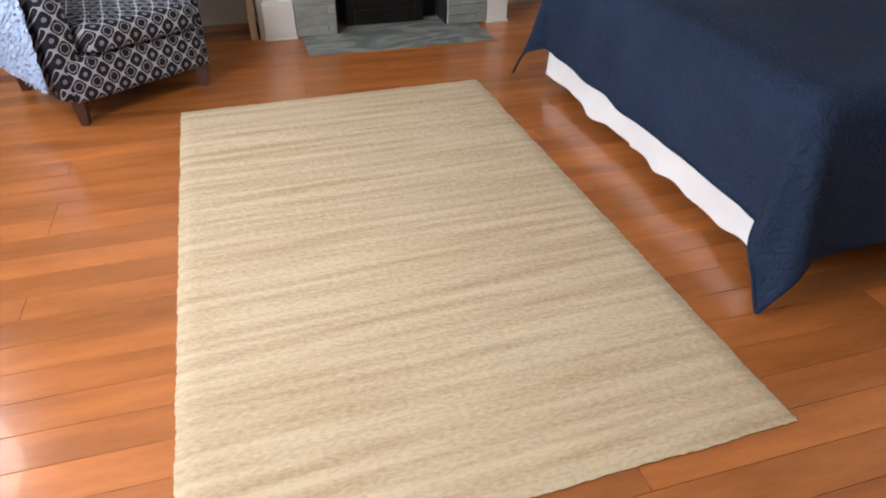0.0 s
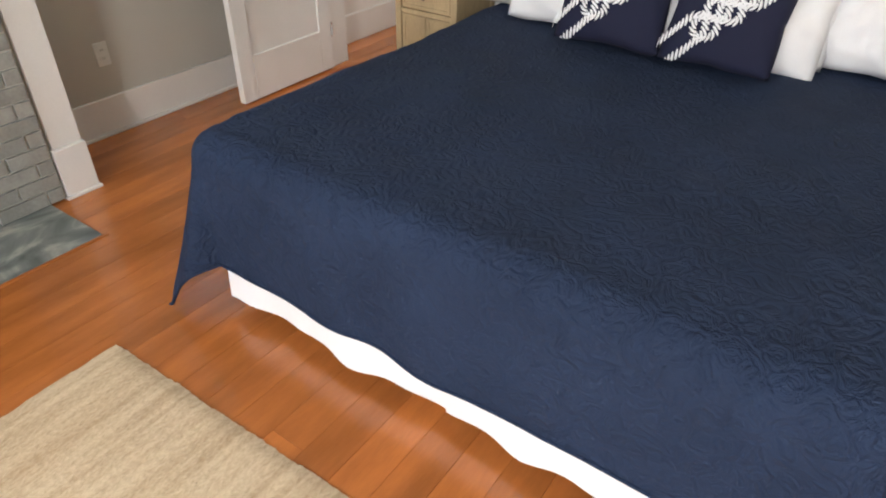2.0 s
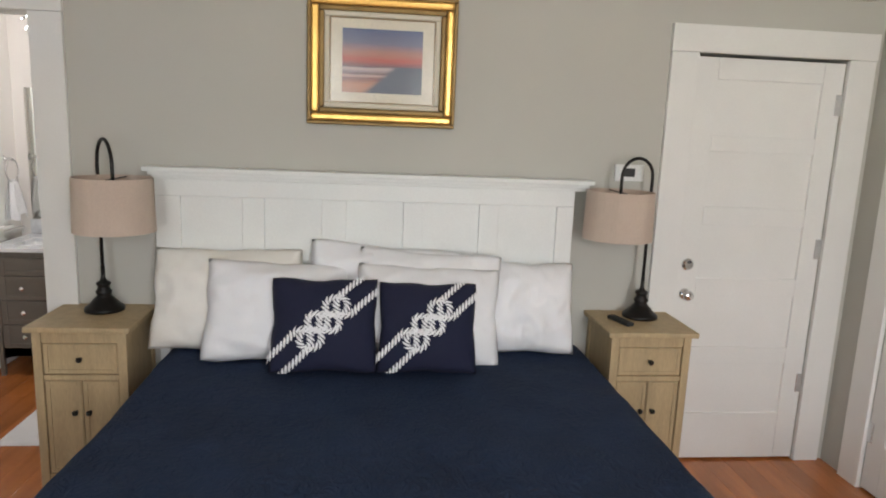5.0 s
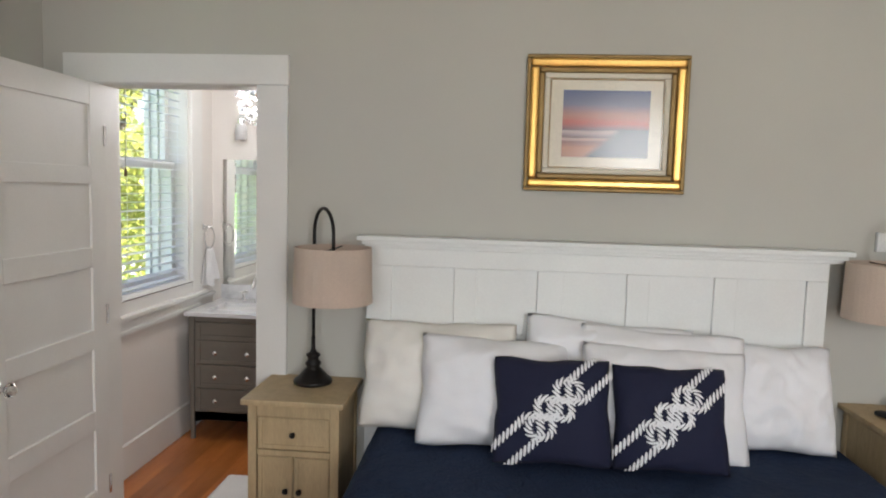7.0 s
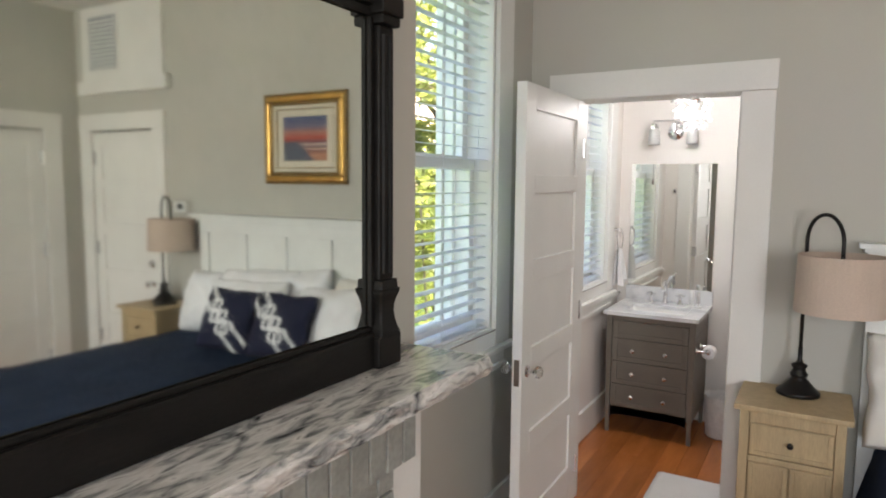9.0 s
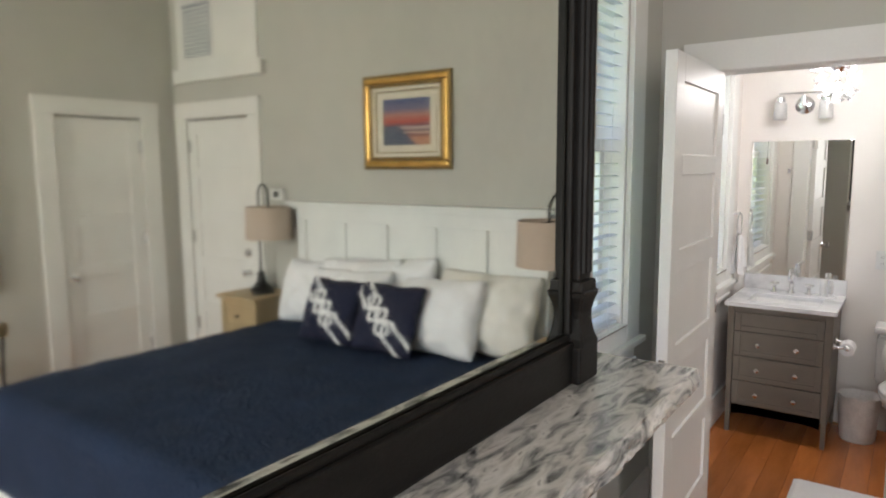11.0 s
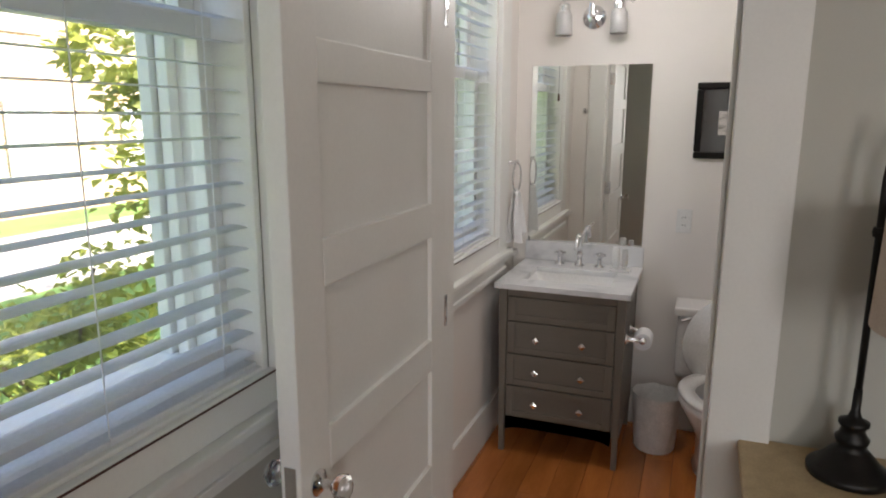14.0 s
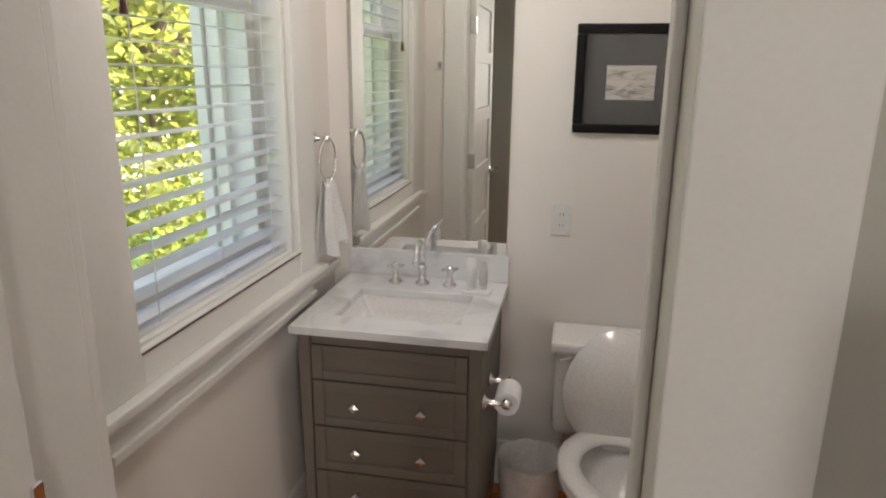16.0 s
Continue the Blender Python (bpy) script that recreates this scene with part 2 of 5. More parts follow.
def fabric_mat():
    """Navy upholstery with a pale woven lattice of ogees and rings."""
    m = mat("lattice_fabric", (0.02, 0.025, 0.06), 0.85, bump=0.2)
    nt = m.node_tree
    co = nt.nodes.new("ShaderNodeTexCoord")
    sep = nt.nodes.new("ShaderNodeSeparateXYZ")
    nt.links.new(co.outputs["Object"], sep.inputs[0])

    def op(kind, a, b=None):
        n = nt.nodes.new("ShaderNodeMath")
        n.operation = kind
        for i, v in enumerate((a, b)):
            if v is None:
                continue
            if isinstance(v, (int, float)):
                n.inputs[i].default_value = v
            else:
                nt.links.new(v, n.inputs[i])
        return n.outputs[0]

    u = op("ADD", op("MULTIPLY", sep.outputs[0], 74), op("MULTIPLY", sep.outputs[1], 24))
    v = op("ADD", op("MULTIPLY", sep.outputs[2], 66), op("MULTIPLY", sep.outputs[1], 58))
    s = op("ADD", op("COSINE", u), op("COSINE", v))
    band1 = op("LESS_THAN", op("ABSOLUTE", s), 0.24)
    band2 = op("LESS_THAN", op("ABSOLUTE", op("SUBTRACT", s, 1.1)), 0.16)
    fill = op("MULTIPLY", op("LESS_THAN", s, -1.72), 0.5)
    k = op("MAXIMUM", op("MAXIMUM", band1, op("MULTIPLY", band2, 0.75)), fill)
    mx = nt.nodes.new("ShaderNodeMix")
    mx.data_type = "RGBA"
    nt.links.new(k, mx.inputs[0])
    mx.inputs[6].default_value, mx.inputs[7].default_value = (0.006, 0.007, 0.02, 1), (0.46, 0.48, 0.54, 1)
    nt.links.new(mx.outputs[2], nt.nodes["Principled BSDF"].inputs["Base Color"])
    return m


FABRIC = fabric_mat()


def quilt_relief(m):
    """Stitched ripple relief of the quilt."""
    nt = m.node_tree
    co = nt.nodes.new("ShaderNodeTexCoord")
    v = nt.nodes.new("ShaderNodeTexNoise")
    v.inputs["Scale"].default_value, v.inputs["Detail"].default_value, v.inputs["Distortion"].default_value = 17, 4, 3.0
    big = nt.nodes.new("ShaderNodeTexNoise")
    big.inputs["Scale"].default_value = 3.0
    nt.links.new(co.outputs["Object"], v.inputs["Vector"])
    nt.links.new(co.outputs["Object"], big.inputs["Vector"])
    mul = nt.nodes.new("ShaderNodeMath")
    mul.operation = "MULTIPLY"
    nt.links.new(v.outputs["Fac"], mul.inputs[0])
    nt.links.new(big.outputs["Fac"], mul.inputs[1])
    bp = nt.nodes.new("ShaderNodeBump")
    bp.inputs["Strength"].default_value, bp.inputs["Distance"].default_value = 1.0, 0.03
    nt.links.new(mul.outputs[0], bp.inputs["Height"])
    nt.links.new(bp.outputs[0], nt.nodes["Principled BSDF"].inputs["Normal"])


NAVY.node_tree.nodes["Principled BSDF"].inputs["Specular IOR Level"].default_value = 0.2
quilt_relief(NAVY)


def weave(m):
    """Rows of twisted yarn across the rug and uneven bands of tone."""
    nt = m.node_tree
    b = nt.nodes["Principled BSDF"]
    co = nt.nodes.new("ShaderNodeTexCoord")
    mp = nt.nodes.new("ShaderNodeMapping")
    mp.inputs["Scale"].default_value = (1.2, 26, 1)
    band = nt.nodes.new("ShaderNodeTexNoise")
    band.inputs["Scale"].default_value, band.inputs["Detail"].default_value = 1.0, 3
    nt.links.new(co.outputs["Object"], mp.inputs[0])
    nt.links.new(mp.outputs[0], band.inputs["Vector"])
    mp2 = nt.nodes.new("ShaderNodeMapping")
    mp2.inputs["Scale"].default_value = (48, 105, 1)
    mp2.inputs["Rotation"].default_value = (0, 0, 0.0)
    yarn = nt.nodes.new("ShaderNodeTexNoise")
    yarn.inputs["Scale"].default_value, yarn.inputs["Detail"].default_value = 1.0, 2
    nt.links.new(co.outputs["Object"], mp2.inputs[0])
    nt.links.new(mp2.outputs[0], yarn.inputs["Vector"])
    rmp = nt.nodes.new("ShaderNodeValToRGB")
    rmp.color_ramp.elements[0].position, rmp.color_ramp.elements[0].color = 0.42, (0.45, 0.31, 0.18, 1)
    rmp.color_ramp.elements[1].position, rmp.color_ramp.elements[1].color = 0.8, (0.70, 0.57, 0.39, 1)
    mix = nt.nodes.new("ShaderNodeMath")
    mix.operation = "MULTIPLY_ADD"
    nt.links.new(yarn.outputs["Fac"], mix.inputs[0])
    mix.inputs[1].default_value = 0.5
    half = nt.nodes.new("ShaderNodeMath")
    half.operation = "MULTIPLY"
    half.inputs[1].default_value = 0.85
    nt.links.new(band.outputs["Fac"], half.inputs[0])
    nt.links.new(half.outputs[0], mix.inputs[2])
    nt.links.new(mix.outputs[0], rmp.inputs[0])
    nt.links.new(rmp.outputs[0], b.inputs["Base Color"])
    bp = nt.nodes.new("ShaderNodeBump")
    bp.inputs["Strength"].default_value, bp.inputs["Distance"].default_value = 0.8, 0.006
    nt.links.new(yarn.outputs["Fac"], bp.inputs["Height"])
    nt.links.new(bp.outputs[0], b.inputs["Normal"])


weave(RUG)


# ---- mesh helpers ----
def bx(bm, x0, x1, y0, y1, z0, z1, bev=0.003, m=None):
    t = bmesh.new()
    bmesh.ops.create_cube(t, size=1)
    for v in t.verts:
        v.co = Vector(((x0 + x1) / 2 + v.co.x * (x1 - x0), (y0 + y1) / 2 + v.co.y * (y1 - y0), (z0 + z1) / 2 + v.co.z * (z1 - z0)))
    if bev:
        bmesh.ops.bevel(t, geom=t.edges[:], offset=bev, segments=2, profile=0.6, affect="EDGES")
    if m is not None:
        t.transform(m)
    tmp = bpy.data.meshes.new("tmp")
    t.to_mesh(tmp)
    t.free()
    bm.from_mesh(tmp)
    bpy.data.meshes.remove(tmp)
    return bm


def box(*a, **k):
    return bx(bmesh.new(), *a, **k)


def lathe(bm, profile, seg=28, at=(0, 0, 0), m=None):
    rings = []
    for r, z in profile:
        ring = []
        for i in range(seg):
            a = 2 * math.pi * i / seg
            p = Vector((at[0] + r * math.cos(a), at[1] + r * math.sin(a), at[2] + z))
            ring.append(bm.verts.new(m @ p if m is not None else p))
        rings.append(ring)
    for a, b in zip(rings, rings[1:]):
        for i in range(seg):
            bm.faces.new((a[i], a[(i + 1) % seg], b[(i + 1) % seg], b[i]))
    bm.faces.new(rings[0][::-1])
    bm.faces.new(rings[-1])
    return bm


def tube(bm, pts, r, seg=10):
    pts = [Vector(p) for p in pts]
    rings = []
    for i, p in enumerate(pts):
        d = (pts[min(i + 1, len(pts) - 1)] - pts[max(i - 1, 0)]).normalized()
        side = d.orthogonal() if i == 0 else (rings_side - d * rings_side.dot(d))
        side.normalize()
        rings_side = side
        up = d.cross(side)
        rr = r(i / (len(pts) - 1)) if callable(r) else r
        rings.append([bm.verts.new(p + rr * (math.cos(2 * math.pi * k / seg) * side + math.sin(2 * math.pi * k / seg) * up)) for k in range(seg)])
    for a, b in zip(rings, rings[1:]):
        for i in range(seg):
            bm.faces.new((a[i], a[(i + 1) % seg], b[(i + 1) % seg], b[i]))
    bm.faces.new(rings[0][::-1])
    bm.faces.new(rings[-1])
    return bm


def grid(bm, nu, nv, f):
    vs = [[bm.verts.new(f(i / nu, j / nv)) for j in range(nv + 1)] for i in range(nu + 1)]
    for i in range(nu):
        for j in range(nv):
            bm.faces.new((vs[i][j], vs[i + 1][j], vs[i + 1][j + 1], vs[i][j + 1]))
    return bm


def mesh_of(name, bm, material, smooth=False):
    bmesh.ops.recalc_face_normals(bm, faces=bm.faces[:])
    data = bpy.data.meshes.new(name)
    bm.to_mesh(data)
    bm.free()
    data.materials.append(material)
    if smooth:
        data.polygons.foreach_set("use_smooth", [True] * len(data.polygons))
    return data


def part(name, bm, material, parent, label="", smooth=False):
    ob = new(name, mesh_of(name, bm, material, smooth))
    ob.parent = parent
    return tagged(ob, label=label)


def thing(name, label, category, m=None, group=""):
    ob = new(name)
    ob.empty_display_size = 0.1
    if m is not None:
        ob.matrix_world = m
    return tagged(ob, label, category, group)


def solid(name, bm, material, label, category, m=None, group="", smooth=False):
    ob = new(name, mesh_of(name, bm, material, smooth))
    if m is not None:
        ob.matrix_world = m
    return tagged(ob, label, category, group)


def setting(name, bm, material, label, category):
    ob = new(name, mesh_of(name, bm, material))
    return tagged(ob, label, category, kind="structure")


def wall(name, axis, a0, a1, t0, t1, z0, z1, holes, material, label):
    """A wall along x or y with rectangular openings (from, to, bottom, top)."""
    us = sorted({a0, a1, *[h[0] for h in holes], *[h[1] for h in holes]})
    zs = sorted({z0, z1, *[h[2] for h in holes], *[h[3] for h in holes]})
    bm = bmesh.new()
    for u0, u1 in zip(us, us[1:]):
        for w0, w1 in zip(zs, zs[1:]):
            if any(h[0] <= u0 and u1 <= h[1] and h[2] <= w0 and w1 <= h[3] for h in holes):
                continue
            if axis == "x":
                bx(bm, u0, u1, t0, t1, w0, w1, 0)
            else:
                bx(bm, t0, t1, u0, u1, w0, w1, 0)
    bmesh.ops.remove_doubles(bm, verts=bm.verts[:], dist=0.0005)
    inner = [f for f in bm.faces if any(g is not f and (g.calc_center_median() - f.calc_center_median()).length < 1e-4 for e in f.edges for g in e.link_faces)]
    bmesh.ops.delete(bm, geom=inner, context="FACES_ONLY")
    return setting(name, bm, material, label, "wall")


# ---- the shell ----
E, N, S, W, H = 3.455, 4.79, -0.08, -2.1, 3.0
EB, BE, BS = 3.58, 5.175, 2.3
SB = -1.6
WIN1, WIN2 = (2.13, 3.0, 1.0, 2.62), (3.985, 4.815, 1.0, 2.62)
wall("wall_north", "x", W, 5.3, N, N + 0.24, 0, H, [WIN1, WIN2], WALL, "warm grey painted plaster wall with two windows")
wall("wall_east", "y", S - 0.12, N, E, EB - 0.004, 0, H, [(3.80, 4.541, 0, 2.083), (0.09, 0.84, 0, 2.06)], WALL, "warm grey painted plaster wall behind the bed")
wall("wall_south", "x", 0.9, E, S - 0.12, S, 0, H, [(2.52, 3.16, 0, 2.06)], WALL, "warm grey painted plaster wall with a closet door")
wall("wall_return", "y", SB, S - 0.12, 0.78, 0.9, 0, H, [], WALL, "warm grey painted plaster wall beside the entry")
wall("wall_entry", "x", W, 0.9, SB - 0.12, SB, 0, H, [], WALL, "warm grey painted plaster wall behind the entry")
WWIN = [(0.6, 1.5, 0.95, 2.62), (2.75, 3.65, 0.95, 2.62)]
wall("wall_west", "y", SB, N, W - 0.14, W, 0, H, WWIN, WALL, "warm grey painted plaster wall with two windows")
wall("bathroom_wall_east", "y", BS, N, BE, BE + 0.12, 0, H, [], BATHWALL, "pale pinkish white bathroom wall")
wall("bathroom_wall_south", "x", EB, BE, BS - 0.12, BS, 0, H, [], BATHWALL, "pale pinkish white bathroom wall")
wall("bathroom_wall_west", "y", BS, N - 0.012, EB - 0.003, EB + 0.012, 0, H, [(3.80, 4.541, 0, 2.083)], BATHWALL, "pale bathroom side of the bedroom wall")
wall("bathroom_wall_north", "x", EB, BE, N - 0.012, N + 0.002, 0, H, [WIN2], BATHWALL, "pale pinkish white bathroom wall with a window")
setting("ceiling", box(W - 0.14, 5.3, SB - 0.12, N + 0.24, H, H + 0.12, bev=0), CEIL, "plain white ceiling", "ceiling")
subfloor = setting("floor", bx(box(W - 0.14, E + 0.12, SB - 0.12, N + 0.24, -0.12, -0.014, bev=0), E + 0.12, 5.3, BS - 0.12, N + 0.24, -0.12, -0.014, 0), SUBFLOOR, "glossy orange heart pine plank floor", "floor")


# unseen panels added right behind the two closed doors to seal their openings
setting("closet_backing", box(2.3, 3.4, S - 0.15, S - 0.122, 0, 2.4, bev=0), WALL, "added plain panel closing the closet doorway from behind", "wall")
setting("hall_backing", box(EB, EB + 0.03, 0.0, 0.95, 0, 2.4, bev=0), WALL, "added plain panel closing the east doorway from behind", "wall")


def board(name, x0, x1, y0, y1, z0=0.0, z1=0.19, t="y", label="white painted baseboard"):
    bm = bmesh.new()
    bx(bm, x0, x1, y0, y1, z0, z1, 0.004)
    return setting(name, bm, WHITE, label, "baseboard")


board("baseboard_north", 1.745, 3.43, N - 0.018, N)
board("baseboard_north_west", W, 0.0, N - 0.018, N)
board("baseboard_east", E - 0.018, E, 0.98, 3.672)
board("baseboard_corner", 0.9, 2.38, S, S + 0.018)
board("baseboard_west", W, W + 0.018, SB, N - 0.02)
board("bathroom_baseboard_north", EB + 0.02, BE, N - 0.032, N - 0.012, label="tall white bathroom baseboard")
board("bathroom_baseboard_east", BE - 0.02, BE, BS, N - 0.034, label="tall white bathroom baseboard")
bm = bmesh.new()
bx(bm, EB + 0.012, BE, N - 0.036, N - 0.012, 0.86, 0.885, 0.004)
setting("chair_rail", bm, WHITE, "white moulding under the bathroom window", "trim")
setting("quarter_round", box(1.745, 3.43, N - 0.034, N - 0.018, 0, 0.018, bev=0.005), WHITE, "white quarter round along the floor", "trim")


def casing(name, axis, u0, u1, top, face, out, w=0.15, depth=0.022, label="wide flat white door casing"):
    """Flat door casing: two legs and a head, on the side of the wall that out points to."""
    f0, f1 = sorted((face, face + out * depth))
    ob = thing(name, label, "door casing")
    tagged(ob, kind="structure")
    for n, a, b, z0, z1, d in (("casing_leg", u0 - w, u0, 0, top, 0), ("casing_leg", u1, u1 + w, 0, top, 0), ("casing_head", u0 - w - 0.004, u1 + w + 0.004, top + 0.001, top + w * 0.93, 0.004)):
        g0, g1 = (f0 - d, f1) if out < 0 else (f0, f1 + d)
        bm = box(a, b, g0, g1, z0, z1, bev=0.003) if axis == "x" else box(g0, g1, a, b, z0, z1, bev=0.003)
        part(n, bm, WHITE, ob)
    return ob


casing("bathroom_door_casing", "y", 3.804, 4.541, 2.083, E, -1, w=0.138)
casing("bathroom_inner_casing", "y", 3.80, 4.541, 2.083, EB + 0.012, 1, w=0.12)
casing("entry_door_casing", "y", 0.09, 0.84, 2.06, E, -1, w=0.135)
casing("closet_door_casing", "x", 2.52, 3.16, 2.06, S, 1, w=0.135)
jamb = thing("door_jamb", "white painted jamb of the bathroom doorway", "door jamb")
tagged(jamb, kind="structure")
for y0, y1 in ((3.785, 3.804), (4.539, 4.562)):
    part("jamb_leg", box(E - 0.003, EB + 0.013, y0, y1, 0, 2.10), WHITE, jamb)
part("jamb_head", box(E - 0.003, EB + 0.013, 3.8045, 4.5385, 2.081, 2.11), WHITE, jamb)
part("stop", box(E + 0.05, E + 0.084, 3.8045, 3.816, 0, 2.08), WHITE, jamb)
part("strike_plate", box(E + 0.012, E + 0.04, 3.8042, 3.806, 0.84, 0.96, bev=0), CHROME, jamb, "worn chrome strike plate")


def door_leaf(name, width, height, label, m, thick=0.043, knob="glass", hinge_sides=1):
    """Five-panel door: hinge at the local origin, the leaf along +x, faces at y = +-thick/2."""
    ob = thing(name, label, "door", m)
    tagged(ob, kind="structure")
    h = thick / 2
    st, rail = 0.105, 0.09
    n = 5
    top_panel, top_rail = 0.262, 0.10
    low = (height - 0.012 - 0.25 - 3 * rail - 0.075 - top_panel - top_rail) / 4
    for a, b in ((0, st), (width - st, width)):
        part("stile", box(a, b, -h, h, 0.012, height, bev=0.003), WHITE, ob)
    z = 0.012
    for i in range(n + 1):
        rh = 0.25 if i == 0 else (0.075 if i == n - 1 else rail)
        ph = top_panel if i == n - 1 else low
        z1 = height if i == n else z + rh
        part("rail", box(st + 0.0005, width - st - 0.0005, -h, h, z, z1, bev=0.003), WHITE, ob)
        if i < n:
            part("panel", box(st, width - st, -h + 0.011, h - 0.011, z1 - 0.004, z1 + ph + 0.004, bev=0), WHITE, ob)
        z = z1 + ph
    return ob, st, h


def knob_set(ob, x, z, h, glass):
    for s in (1, -1):
        tilt = Matrix.Translation((x, s * h, z)) @ Matrix.Rotation(-s * math.pi / 2, 4, "X")
        part("knob_plate", lathe(bmesh.new(), [(0.026, 0), (0.026, 0.004), (0.018, 0.009), (0.009, 0.012), (0.009, 0.035)], 20, m=tilt), CHROME, ob, "chrome rose", smooth=False)
        if glass:
            prof = [(0.008, 0.03), (0.016, 0.036), (0.026, 0.046), (0.027, 0.056), (0.018, 0.066), (0.004, 0.068)]
            part("glass_knob", lathe(bmesh.new(), prof, 8, m=tilt), CRYSTAL, ob, "faceted glass knob")
        else:
            prof = [(0.008, 0.03), (0.02, 0.036), (0.026, 0.046), (0.024, 0.058), (0.012, 0.064)]
            part("knob", lathe(bmesh.new(), prof, 20, m=tilt), CHROME, ob, "polished nickel knob", smooth=True)


leaf, st, h = door_leaf("door_1", 0.745, 2.075, "white five-panel door with glass knobs standing open", pose(E - 0.012, 4.525, 0, 0, 0, 180.8))
knob_set(leaf, 0.69, 0.905, h, True)
part("latch_plate", box(0.7448, 0.7475, -0.012, 0.012, 0.85, 0.96, bev=0), CHROME, leaf, "worn chrome latch plate")
for z in (0.25, 1.05, 1.85):
    part("hinge", box(-0.006, 0.012, -h + 0.003, h + 0.004, z - 0.045, z + 0.045, bev=0.002), CHROME, leaf, "steel hinge")

leaf, st, h = door_leaf("door_2", 0.74, 2.045, "closed cream-white five-panel door with deadbolt", pose(E + 0.02, 0.095, 0, 0, 0, 90))
knob_set(leaf, 0.69, 0.9, h, False)
part("deadbolt", lathe(bmesh.new(), [(0.03, 0), (0.03, 0.012), (0.022, 0.02), (0.006, 0.021)], 20, m=Matrix.Translation((0.69, h, 1.05)) @ Matrix.Rotation(-math.pi / 2, 4, "X")), CHROME, leaf, "round nickel deadbolt")
for z in (0.43, 1.14, 1.85):
    part("hinge", box(-0.004, 0.03, h - 0.001, h + 0.005, z - 0.05, z + 0.05, bev=0.002), CHROME, leaf, "nickel strap hinge")
leaf, st, h = door_leaf("door_3", 0.63, 2.045, "closed cream-white panelled closet door", pose(2.525, S - 0.02, 0, 0, 0, 0))
knob_set(leaf, 0.06, 0.9, h, False)
for z in (0.3, 1.14, 1.85):
    part("hinge", box(0.6, 0.634, h - 0.001, h + 0.005, z - 0.05, z + 0.05, bev=0.002), CHROME, leaf, "nickel strap hinge")

tr = thing("transom_panel", "white boxed transom panel with an air grille above the door", "transom")
tagged(tr, kind="structure")
part("transom_board", box(E - 0.02, E, 0.03, 0.985, 2.44, H - 0.003), WHITE, tr)
part("ledge", box(E - 0.055, E, 0.0, 1.055, 2.335, 2.438, bev=0.006), WHITE, tr)
part("grille_frame", box(E - 0.03, E - 0.02, 0.12, 0.5, 2.5, 2.93), WHITE, tr)
# flat grey sheet, its colour standing for the shade between the slats
part("grille_backing", box(E - 0.0308, E - 0.0302, 0.14, 0.48, 2.52, 2.915, bev=0), HPANE, tr, "grey sheet standing for the shade behind the grille")
for i in range(12):
    z = 2.53 + i * 0.031
    part("grille_slat", box(E - 0.036, E - 0.03, 0.15, 0.47, z, z + 0.011, bev=0.002), PLASTIC, tr)


